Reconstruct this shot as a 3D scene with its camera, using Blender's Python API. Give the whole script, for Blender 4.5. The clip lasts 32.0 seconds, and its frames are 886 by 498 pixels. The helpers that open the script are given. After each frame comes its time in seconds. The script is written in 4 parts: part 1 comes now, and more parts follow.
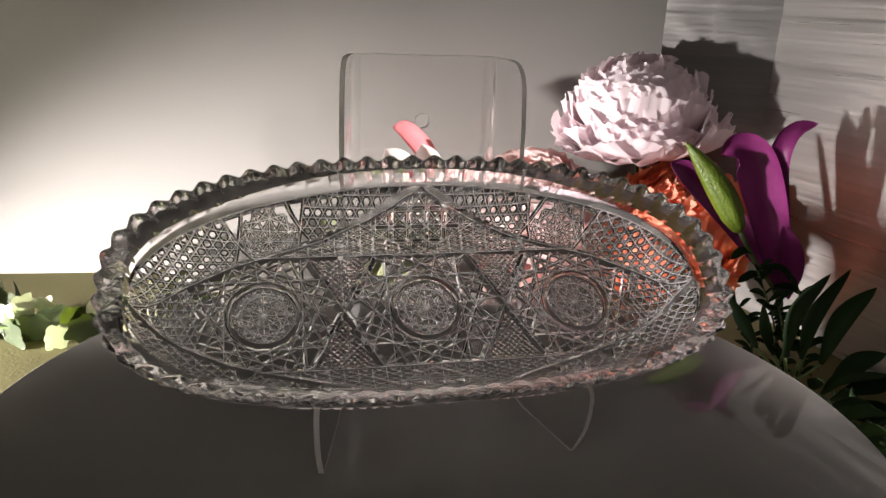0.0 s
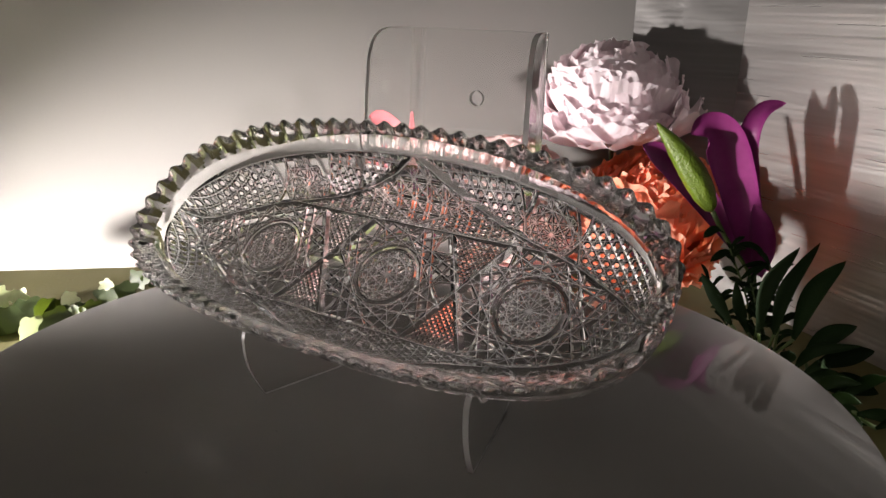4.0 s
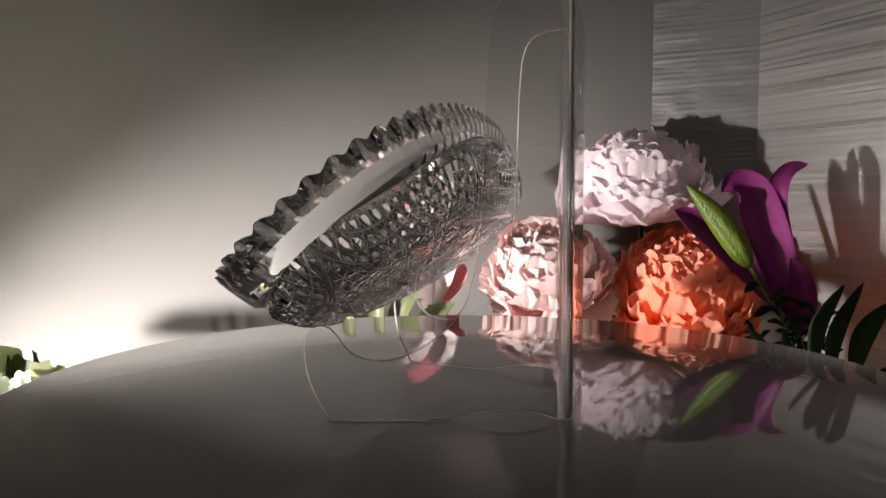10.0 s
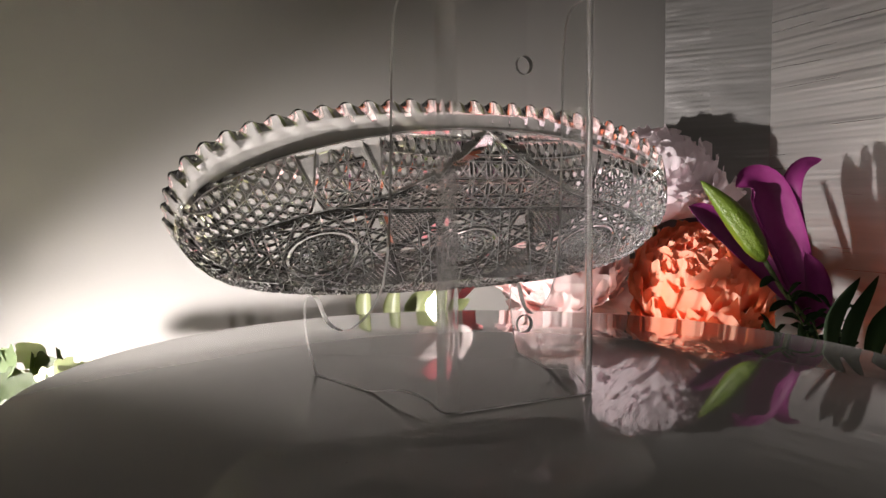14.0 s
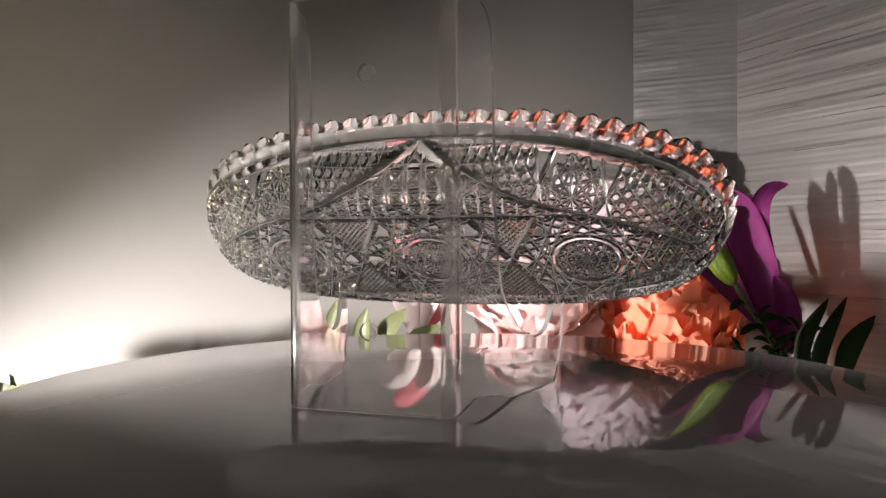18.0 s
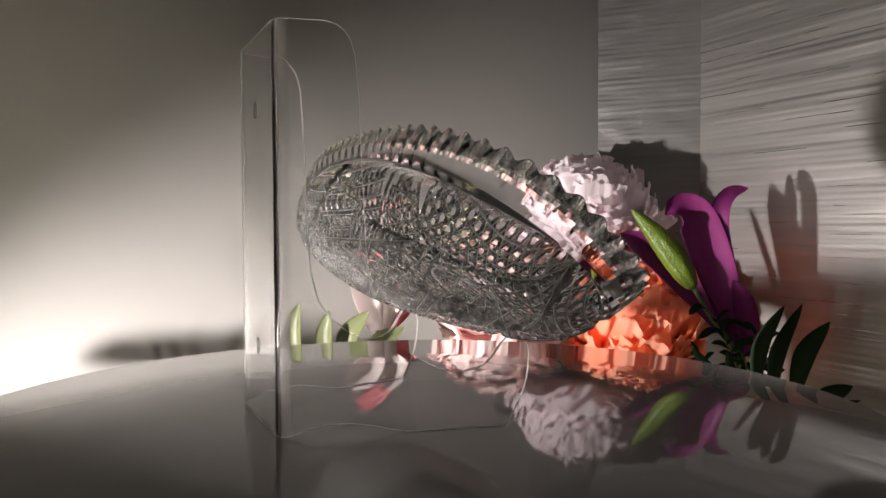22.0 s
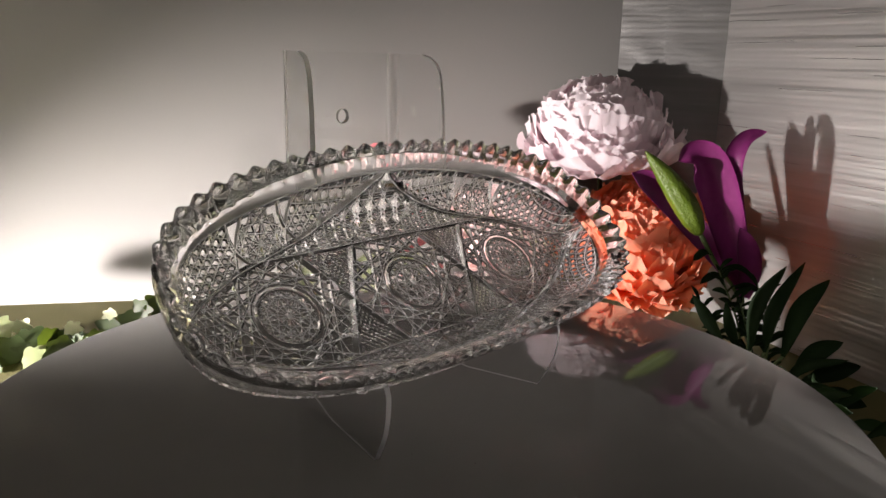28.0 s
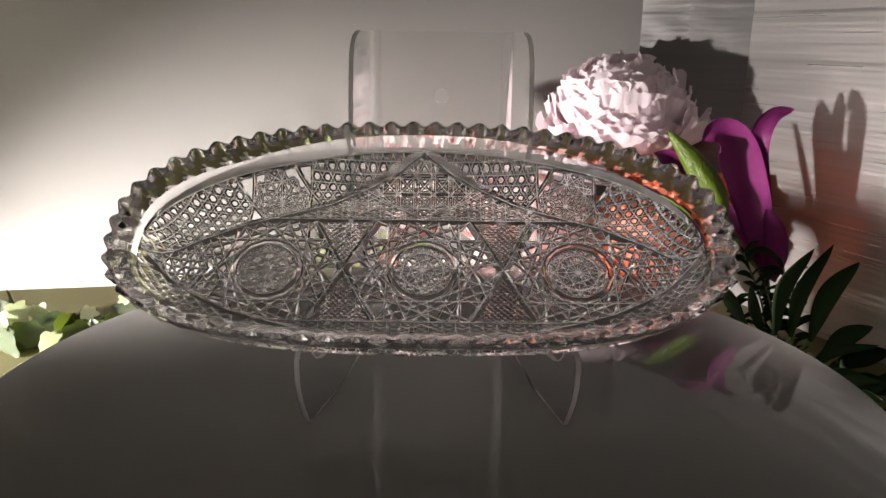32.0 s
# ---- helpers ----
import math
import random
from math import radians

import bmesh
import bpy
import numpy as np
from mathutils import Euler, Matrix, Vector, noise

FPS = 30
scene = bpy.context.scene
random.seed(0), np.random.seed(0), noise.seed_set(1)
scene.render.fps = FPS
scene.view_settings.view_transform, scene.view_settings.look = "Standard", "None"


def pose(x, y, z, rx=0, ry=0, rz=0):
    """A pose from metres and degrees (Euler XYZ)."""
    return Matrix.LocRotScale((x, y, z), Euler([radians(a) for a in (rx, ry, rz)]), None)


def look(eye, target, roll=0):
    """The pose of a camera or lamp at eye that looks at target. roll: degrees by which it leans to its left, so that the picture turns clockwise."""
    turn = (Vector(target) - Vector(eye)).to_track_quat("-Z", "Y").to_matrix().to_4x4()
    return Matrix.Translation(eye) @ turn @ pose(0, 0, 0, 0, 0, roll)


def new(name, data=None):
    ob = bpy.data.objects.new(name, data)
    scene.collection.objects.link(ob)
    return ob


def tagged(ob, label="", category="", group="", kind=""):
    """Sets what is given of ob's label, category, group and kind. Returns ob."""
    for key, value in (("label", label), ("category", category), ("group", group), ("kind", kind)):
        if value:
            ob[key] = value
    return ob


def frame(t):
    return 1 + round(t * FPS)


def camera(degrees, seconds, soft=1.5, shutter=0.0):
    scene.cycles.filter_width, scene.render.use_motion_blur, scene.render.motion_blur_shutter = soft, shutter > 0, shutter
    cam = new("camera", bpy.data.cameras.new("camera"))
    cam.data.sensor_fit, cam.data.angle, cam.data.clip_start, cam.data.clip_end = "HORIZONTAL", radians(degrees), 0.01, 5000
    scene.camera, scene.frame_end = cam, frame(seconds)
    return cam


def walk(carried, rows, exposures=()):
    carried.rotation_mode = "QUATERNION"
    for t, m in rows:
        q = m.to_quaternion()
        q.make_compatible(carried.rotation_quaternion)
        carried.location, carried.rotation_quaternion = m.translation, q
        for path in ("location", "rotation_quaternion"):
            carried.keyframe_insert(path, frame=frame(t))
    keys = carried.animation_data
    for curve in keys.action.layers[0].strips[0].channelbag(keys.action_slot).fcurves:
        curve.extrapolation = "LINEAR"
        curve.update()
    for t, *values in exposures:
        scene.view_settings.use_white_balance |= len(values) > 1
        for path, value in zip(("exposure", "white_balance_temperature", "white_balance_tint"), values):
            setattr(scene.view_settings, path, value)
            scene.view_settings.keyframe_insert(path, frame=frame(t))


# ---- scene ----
cam = camera(60.28, 32.0)


def eye_pose(x, y, z, yaw, pitch, roll):
    return pose(x, y, z, 90 + pitch, 0, yaw) @ pose(0, 0, 0, 0, 0, roll)


# seconds, x, y, z, yaw, pitch, roll of the hand-held camera
EYE = [
    (0, -0.0106, -0.4161, 0.2527, -3.41, -18.25, 2.41),
    (0.5, -0.0076, -0.4171, 0.2504, -3.52, -18.40, 2.46),
    (1, -0.0102, -0.4197, 0.2552, -4.22, -18.48, 1.94),
    (1.5, -0.0066, -0.4208, 0.2497, -4.46, -18.38, 1.95),
    (2, -0.0077, -0.4233, 0.2477, -4.34, -18.27, 1.47),
    (2.5, -0.0044, -0.4244, 0.2409, -4.34, -17.98, 1.77),
    (4.5, 0.0013, -0.4321, 0.2287, -4.50, -17.28, 1.51),
    (5, 0.0002, -0.4392, 0.2264, -4.13, -16.96, 0.68),
    (5.5, -0.0001, -0.4408, 0.2159, -3.94, -16.19, 0.83),
    (6, -0.0011, -0.4416, 0.2058, -3.91, -15.14, 0.07),
    (6.5, -0.0016, -0.4360, 0.1904, -3.61, -13.90, 0.23),
    (7, -0.0053, -0.4391, 0.1768, -3.20, -12.34, 0.13),
    (7.5, -0.0076, -0.4347, 0.1655, -3.21, -11.19, 0.38),
    (8, -0.0106, -0.4354, 0.1520, -2.83, -9.18, 0.19),
    (8.5, -0.0181, -0.4363, 0.1380, -3.29, -7.86, 0.06),
    (9, -0.0255, -0.4481, 0.1275, -3.45, -6.31, 0.35),
    (9.5, -0.0322, -0.4534, 0.1194, -3.60, -4.76, -0.08),
    (10, -0.0335, -0.4604, 0.1160, -3.52, -3.99, -0.14),
    (10.5, -0.0381, -0.4654, 0.1184, -3.71, -4.05, -0.11),
    (11, -0.0394, -0.4720, 0.1189, -3.46, -3.88, 0.23),
    (11.5, -0.0427, -0.4737, 0.1179, -3.61, -3.73, 0.13),
    (12, -0.0429, -0.4749, 0.1138, -3.23, -3.54, -0.05),
    (12.5, -0.0444, -0.4735, 0.1142, -3.19, -3.59, 0.19),
    (13, -0.0417, -0.4718, 0.1102, -3.01, -3.50, -0.36),
    (13.5, -0.0446, -0.4703, 0.1085, -2.98, -3.62, -0.45),
    (15.5, -0.0408, -0.4666, 0.0972, -3.25, -2.32, -0.59),
    (16, -0.0374, -0.4676, 0.0933, -3.31, -1.52, -0.66),
    (16.5, -0.0389, -0.4697, 0.0928, -3.60, -1.14, -0.32),
    (17, -0.0382, -0.4673, 0.0936, -3.98, -0.89, -0.62),
    (17.5, -0.0397, -0.4666, 0.0931, -4.40, -0.96, -0.09),
    (18, -0.0392, -0.4603, 0.0897, -4.96, -0.61, -0.33),
    (18.5, -0.0411, -0.4631, 0.0899, -5.25, -0.86, 0.31),
    (19, -0.0377, -0.4601, 0.0895, -5.42, -0.62, 0.02),
    (19.5, -0.0336, -0.4612, 0.0929, -5.81, -0.87, 0.08),
    (20, -0.0276, -0.4562, 0.0974, -6.19, -1.13, -0.20),
    (20.5, -0.0277, -0.4570, 0.1030, -6.28, -1.53, 0.11),
    (21, -0.0265, -0.4526, 0.1050, -6.36, -1.52, -0.19),
    (21.5, -0.0256, -0.4535, 0.1086, -6.49, -1.53, 0.25),
    (22, -0.0244, -0.4553, 0.1127, -6.86, -1.98, -0.25),
    (22.5, -0.0241, -0.4606, 0.1231, -6.95, -2.99, 0.20),
    (23, -0.0234, -0.4565, 0.1308, -6.87, -4.35, 0.11),
    (23.5, -0.0242, -0.4613, 0.1422, -6.68, -5.22, 0.52),
    (24, -0.0242, -0.4624, 0.1532, -6.67, -5.99, 0.40),
    (24.5, -0.0233, -0.4679, 0.1680, -6.46, -6.98, 0.52),
    (26.5, -0.0182, -0.4644, 0.2092, -5.93, -12.19, 1.70),
    (27, -0.0193, -0.4632, 0.2148, -6.17, -14.30, 1.32),
    (27.5, -0.0206, -0.4583, 0.2144, -6.22, -14.39, 1.67),
    (28, -0.0236, -0.4523, 0.2156, -6.10, -14.03, 1.44),
    (28.5, -0.0177, -0.4467, 0.2102, -5.25, -14.19, 1.58),
    (29, -0.0142, -0.4437, 0.2084, -4.50, -14.54, 1.40),
    (29.5, -0.0149, -0.4446, 0.2119, -4.54, -14.79, 1.12),
    (30, -0.0177, -0.4453, 0.2160, -4.31, -15.19, 0.89),
    (30.5, -0.0162, -0.4428, 0.2116, -4.18, -14.98, 1.19),
    (31, -0.0140, -0.4404, 0.2075, -4.25, -14.83, 1.14),
    (31.5, -0.0141, -0.4387, 0.2076, -4.30, -15.00, 1.07),
    (32, -0.0173, -0.4388, 0.2136, -4.46, -15.44, 0.82),
]
walk(cam, [(r[0], eye_pose(*r[1:])) for r in EYE], [(0, 0.03), (4, 0.08), (6, 0.15), (7, 0.17), (8, 0.05), (10, -0.32), (12, -0.09), (16, -0.03), (18, -0.07), (21, -0.08), (24, -0.26), (27, -0.16), (29, 0.01), (31, 0.11), (32, 0.10)])

# seconds and degrees of the turntable
SPIN = [(0, 9.70), (1, -1.78), (2, -13.31), (2.5, -19.12), (4.5, -42.45), (5, -48.30), (6, -60.07), (7, -71.89), (8, -83.74), (9, -95.68), (10, -107.63), (11, -119.50), (12, -131.38), (13, -143.32), (13.5, -149.32), (15.5, -173.38), (16, -179.41), (17, -191.49), (18, -203.60), (19, -215.67), (20, -227.66), (21, -239.48), (22, -251.05), (23, -262.46), (24, -273.86), (24.5, -279.56), (26.5, -302.34), (27, -308.03), (28, -319.36), (29, -330.65), (30, -341.89), (31, -353.06), (32, -364.19)]

# ---- light ----
world = bpy.data.worlds.new("dim_room")
scene.world = world
world.use_nodes = True
world.node_tree.nodes["Background"].inputs[0].default_value = (0.62, 0.66, 0.75, 1)
world.node_tree.nodes["Background"].inputs[1].default_value = 0.02


def puck_beam(eye, aim, watts, cone, size):
    data = bpy.data.lights.new("puck_lamp_beam", "SPOT")
    data.energy, data.color = watts, (1.0, 0.915, 0.88)
    data.spot_size, data.spot_blend, data.shadow_soft_size = radians(cone), 1.0, size
    new("puck_lamp_beam", data).matrix_world = look(eye, aim)


# two small puck lamps stand low at both sides of the turntable
AIM_L, AIM_R = (0.16, 0.52, -0.45), (-0.45, 0.28, -0.04)
LAMP_L, LAMP_R = (-0.80, 0.06, -0.055), (0.480, 0.08, -0.014)
puck_beam(LAMP_L, AIM_L, 195.0, 99, 0.024)
puck_beam(LAMP_R, AIM_R, 14.0, 80, 0.007)

# soft fill added out of view for the room's stray light
room_data = bpy.data.lights.new("unseen_room_fill", "AREA")
room_data.energy, room_data.color, room_data.size = 5.2, (1.0, 0.91, 0.81), 1.5
room_glow = new("unseen_room_fill", room_data)
room_glow.matrix_world = look((-0.30, -1.38, 1.20), (0.0, -0.1, 0.0))


# ---- materials ----
def material(name, color, rough=0.5, metal=0.0, vary=0.12, grain=(6.0, 90.0), bump=0.15, spec=0.5, tint=None, hue=0.0):
    """A plain opaque surface with variation at two scales and fine relief."""
    m = bpy.data.materials.new(name)
    m.use_nodes = True
    t = m.node_tree
    b = t.nodes["Principled BSDF"]
    b.inputs["Metallic"].default_value = metal
    b.inputs["Specular IOR Level"].default_value = spec
    co = t.nodes.new("ShaderNodeTexCoord")
    big, small = t.nodes.new("ShaderNodeTexNoise"), t.nodes.new("ShaderNodeTexNoise")
    big.inputs["Scale"].default_value, small.inputs["Scale"].default_value = grain
    big.inputs["Detail"].default_value = 4.0
    for n in (big, small):
        t.links.new(co.outputs["Object"], n.inputs["Vector"])
    ramp = t.nodes.new("ShaderNodeMix")
    ramp.data_type = "RGBA"
    dark = [c * (1 - vary) for c in color] if tint is None else tint
    ramp.inputs[6].default_value = (*dark, 1)
    ramp.inputs[7].default_value = (*[min(1, c * (1 + vary * 0.6)) for c in color], 1)
    add = t.nodes.new("ShaderNodeMath")
    add.operation = "MULTIPLY_ADD"
    t.links.new(small.outputs["Fac"], add.inputs[0])
    add.inputs[1].default_value = 0.4
    t.links.new(big.outputs["Fac"], add.inputs[2])
    sub = t.nodes.new("ShaderNodeMath")
    sub.operation, sub.use_clamp = "SUBTRACT", True
    t.links.new(add.outputs[0], sub.inputs[0])
    sub.inputs[1].default_value = 0.2
    t.links.new(sub.outputs[0], ramp.inputs[0])
    last = ramp.outputs[2]
    if hue:
        info = t.nodes.new("ShaderNodeObjectInfo")
        hsv = t.nodes.new("ShaderNodeHueSaturation")
        rng = t.nodes.new("ShaderNodeMapRange")
        rng.inputs[3].default_value, rng.inputs[4].default_value = 1 - hue, 1 + hue
        t.links.new(info.outputs["Random"], rng.inputs[0])
        t.links.new(rng.outputs[0], hsv.inputs["Value"])
        t.links.new(last, hsv.inputs["Color"])
        last = hsv.outputs[0]
    t.links.new(last, b.inputs["Base Color"])
    rr = t.nodes.new("ShaderNodeMapRange")
    rr.inputs[3].default_value, rr.inputs[4].default_value = max(0.02, rough * 0.85), min(1, rough * 1.2)
    t.links.new(big.outputs["Fac"], rr.inputs[0])
    t.links.new(rr.outputs[0], b.inputs["Roughness"])
    if bump:
        bp = t.nodes.new("ShaderNodeBump")
        bp.inputs["Strength"].default_value, bp.inputs["Distance"].default_value = bump, 0.001
        t.links.new(small.outputs["Fac"], bp.inputs["Height"])
        t.links.new(bp.outputs[0], b.inputs["Normal"])
    return m


def leafy(m, share, color):
    """Lets light through a thin petal or leaf."""
    t = m.node_tree
    b, out = t.nodes["Principled BSDF"], t.nodes["Material Output"]
    tr, mix = t.nodes.new("ShaderNodeBsdfTranslucent"), t.nodes.new("ShaderNodeMixShader")
    tr.inputs[0].default_value = (*color, 1)
    mix.inputs[0].default_value = share
    t.links.new(b.outputs[0], mix.inputs[1])
    t.links.new(tr.outputs[0], mix.inputs[2])
    t.links.new(mix.outputs[0], out.inputs["Surface"])
    return m


def lit_tip(m, color, start=0.55):
    """Lit petal edges put into the colour: paler towards the free edge, at z = 1 of their own space."""
    t = m.node_tree
    b = t.nodes["Principled BSDF"]
    old = b.inputs["Base Color"].links[0].from_socket
    co, sep, rng, mix = (t.nodes.new(k) for k in ("ShaderNodeTexCoord", "ShaderNodeSeparateXYZ", "ShaderNodeMapRange", "ShaderNodeMix"))
    mix.data_type = "RGBA"
    rng.inputs[1].default_value, rng.inputs[2].default_value = start, 1.02
    t.links.new(co.outputs["Object"], sep.inputs[0])
    t.links.new(sep.outputs[2], rng.inputs[0])
    t.links.new(rng.outputs[0], mix.inputs[0])
    t.links.new(old, mix.inputs[6])
    mix.inputs[7].default_value = (*color, 1)
    t.links.new(mix.outputs[2], b.inputs["Base Color"])
    return m


def clear(name, color, ior, rough=0.0):
    m = bpy.data.materials.new(name)
    m.use_nodes = True
    b = m.node_tree.nodes["Principled BSDF"]
    b.inputs["Base Color"].default_value = (*color, 1)
    b.inputs["Roughness"].default_value = rough
    b.inputs["IOR"].default_value = ior
    b.inputs["Transmission Weight"].default_value = 1.0
    return m


def brushed(name, color, rough, metal):
    """Satin metal with level brush lines: fine ones and broad uneven bands."""
    m = bpy.data.materials.new(name)
    m.use_nodes = True
    t = m.node_tree
    b = t.nodes["Principled BSDF"]
    co = t.nodes.new("ShaderNodeTexCoord")
    heights = []
    for scale, detail in (((2.2, 2.2, 95.0), 3.0), ((6.0, 6.0, 420.0), 2.0)):
        mp, n = t.nodes.new("ShaderNodeMapping"), t.nodes.new("ShaderNodeTexNoise")
        mp.inputs["Scale"].default_value = scale
        n.inputs["Scale"].default_value, n.inputs["Detail"].default_value = 1.0, detail
        t.links.new(co.outputs["Object"], mp.inputs[0])
        t.links.new(mp.outputs[0], n.inputs["Vector"])
        heights.append(n.outputs["Fac"])
    mix = t.nodes.new("ShaderNodeMix")
    mix.data_type = "RGBA"
    mix.inputs[6].default_value = (*[c * 0.80 for c in color], 1)
    mix.inputs[7].default_value = (*[min(1, c * 1.18) for c in color], 1)
    t.links.new(heights[0], mix.inputs[0])
    t.links.new(mix.outputs[2], b.inputs["Base Color"])
    rr = t.nodes.new("ShaderNodeMapRange")
    rr.inputs[1].default_value, rr.inputs[2].default_value = 0.3, 0.7
    rr.inputs[3].default_value, rr.inputs[4].default_value = rough * 0.75, rough * 1.25
    t.links.new(heights[1], rr.inputs[0])
    t.links.new(rr.outputs[0], b.inputs["Roughness"])
    b.inputs["Metallic"].default_value = metal
    tan = t.nodes.new("ShaderNodeTangent")
    tan.direction_type, tan.axis = "RADIAL", "Z"
    b.inputs["Anisotropic"].default_value, b.inputs["Anisotropic Rotation"].default_value = 0.4, 0.25
    t.links.new(tan.outputs[0], b.inputs["Tangent"])
    bp = t.nodes.new("ShaderNodeBump")
    bp.inputs["Strength"].default_value, bp.inputs["Distance"].default_value = 0.25, 0.0006
    t.links.new(heights[0], bp.inputs["Height"])
    t.links.new(bp.outputs[0], b.inputs["Normal"])
    return m


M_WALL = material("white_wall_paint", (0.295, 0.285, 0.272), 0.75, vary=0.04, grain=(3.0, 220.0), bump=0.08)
# the dimness of the unseen room is put into this colour
M_ROOM = material("darkened_room_grey", (0.12, 0.115, 0.108), 0.9, vary=0.08)
# this tone takes the place of the olive shaded band at the wall's foot
M_TABLE = material("shaded_olive_tabletop", (0.125, 0.115, 0.036), 0.9, vary=0.15, grain=(10.0, 300.0), bump=0.3)
M_DISC = material("white_gloss_laminate", (0.245, 0.234, 0.221), 0.03, vary=0.05, grain=(5.0, 40.0), bump=0.0, spec=0.32)
M_DISC_EDGE = material("disc_edge_band", (0.42, 0.40, 0.38), 0.25, vary=0.05, bump=0.0)
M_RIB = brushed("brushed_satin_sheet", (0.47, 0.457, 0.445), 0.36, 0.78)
# copy of the same sheet, with the dimmer face's shade put into its colour
M_RIB_SHADE = brushed("shaded_satin_sheet", (0.24, 0.235, 0.23), 0.42, 0.55)
M_GLASS = clear("lead_crystal", (0.985, 0.985, 0.985), 1.55)
M_ACRYL = clear("clear_acrylic", (0.985, 0.985, 0.985), 1.47)
M_ACRYL_EDGE = clear("sawn_acrylic_edge", (0.96, 0.96, 0.96), 1.47, 0.3)
leafy(M_ACRYL_EDGE, 0.55, (0.92, 0.90, 0.87))
# milkiness put in to brighten the bends, in place of light they gather
M_ACRYL_BEND = leafy(clear("lit_acrylic_bend", (0.985, 0.985, 0.985), 1.47, 0.04), 0.17, (0.95, 0.94, 0.92))


def worn_cuts(m):
    """The narrow flat bottom of each wheel cut lets the light straight through, a little frosted."""
    t = m.node_tree
    b, out = t.nodes["Principled BSDF"], t.nodes["Material Output"]
    at, rng, through_, tr, both, mix = (t.nodes.new(k) for k in ("ShaderNodeAttribute", "ShaderNodeMapRange", "ShaderNodeBsdfTransparent", "ShaderNodeBsdfTranslucent", "ShaderNodeMixShader", "ShaderNodeMixShader"))
    at.attribute_name = "cut_line"
    rng.inputs[1].default_value, rng.inputs[2].default_value, rng.inputs[4].default_value = 0.87, 0.935, 0.92
    t.links.new(at.outputs["Fac"], rng.inputs[0])
    tr.inputs[0].default_value = through_.inputs[0].default_value = (0.97, 0.97, 0.97, 1)
    both.inputs[0].default_value = 0.65
    t.links.new(through_.outputs[0], both.inputs[1])
    t.links.new(tr.outputs[0], both.inputs[2])
    t.links.new(rng.outputs[0], mix.inputs[0])
    t.links.new(b.outputs[0], mix.inputs[1])
    t.links.new(both.outputs[0], mix.inputs[2])
    t.links.new(mix.outputs[0], out.inputs["Surface"])


worn_cuts(M_GLASS)
M_PINK = leafy(material("pale_pink_petal", (0.97, 0.93, 0.965), 0.65, vary=0.04, grain=(18, 160), bump=0.25, spec=0.2, tint=(0.92, 0.80, 0.84), hue=0.05), 0.4, (0.95, 0.80, 0.83))
M_BLUSH = leafy(material("blush_petal", (0.93, 0.79, 0.79), 0.65, vary=0.08, grain=(18, 160), bump=0.25, spec=0.2, tint=(0.88, 0.61, 0.61), hue=0.06), 0.3, (0.95, 0.55, 0.5))
M_ORANGE = leafy(material("coral_orange_petal", (1.0, 0.33, 0.17), 0.6, vary=0.1, grain=(18, 160), bump=0.25, spec=0.2, tint=(0.92, 0.22, 0.09), hue=0.08), 0.45, (1.0, 0.30, 0.12))
M_PURPLE = leafy(material("purple_lily_petal", (0.29, 0.042, 0.195), 0.4, vary=0.25, grain=(25, 150), bump=0.2, spec=0.4, tint=(0.12, 0.009, 0.08)), 0.18, (0.35, 0.03, 0.3))
M_WHITE = leafy(material("white_lily_petal", (0.92, 0.84, 0.82), 0.5, vary=0.05, grain=(20, 150), bump=0.15, spec=0.3), 0.25, (0.85, 0.7, 0.65))
M_RED = leafy(material("rose_red_petal_edge", (0.90, 0.34, 0.38), 0.5, vary=0.15, grain=(20, 150), bump=0.15, spec=0.3), 0.3, (0.9, 0.1, 0.12))
M_BUD = material("green_bud_skin", (0.078, 0.108, 0.008), 0.4, vary=0.5, grain=(60, 420), bump=1.0, spec=0.5, tint=(0.10, 0.17, 0.012))
M_LEAF = leafy(material("dark_green_leaf", (0.009, 0.020, 0.006), 0.7, vary=0.35, grain=(30, 200), bump=0.3, spec=0.12, hue=0.3), 0.12, (0.05, 0.11, 0.012))
M_LIME = leafy(material("light_green_leaf", (0.17, 0.19, 0.085), 0.45, vary=0.2, grain=(30, 200), bump=0.25, hue=0.12), 0.25, (0.20, 0.25, 0.07))
M_IVY = leafy(material("ivy_leaf", (0.020, 0.035, 0.006), 0.5, vary=0.4, grain=(30, 120), bump=0.3, hue=0.3), 0.25, (0.08, 0.115, 0.01))
M_IVYW = leafy(material("cream_ivy_leaf", (0.80, 0.80, 0.66), 0.5, vary=0.25, grain=(60, 160), bump=0.25, tint=(0.34, 0.40, 0.16)), 0.2, (0.6, 0.7, 0.35))
M_STEM = material("green_stem", (0.07, 0.11, 0.03), 0.5, vary=0.3, grain=(40, 200), bump=0.3)
lit_tip(M_ORANGE, (1.0, 0.56, 0.40), 0.5)
lit_tip(M_BLUSH, (0.95, 0.86, 0.85), 0.45)
M_LENS = bpy.data.materials.new("glowing_lens")
M_LENS.use_nodes = True
M_LENS.node_tree.nodes["Principled BSDF"].inputs["Emission Color"].default_value = (1.0, 0.93, 0.86, 1)
M_LENS.node_tree.nodes["Principled BSDF"].inputs["Emission Strength"].default_value = 400.0
M_DUST = material("dark_dust", (0.06, 0.055, 0.05), 0.9)


# ---- helpers ----
def mesh_of(name, verts, faces, mat, smooth=True):
    me = bpy.data.meshes.new(name)
    me.from_pydata([tuple(v) for v in verts], [], faces)
    me.materials.append(mat)
    if smooth:
        me.polygons.foreach_set("use_smooth", [True] * len(me.polygons))
    me.update()
    return me


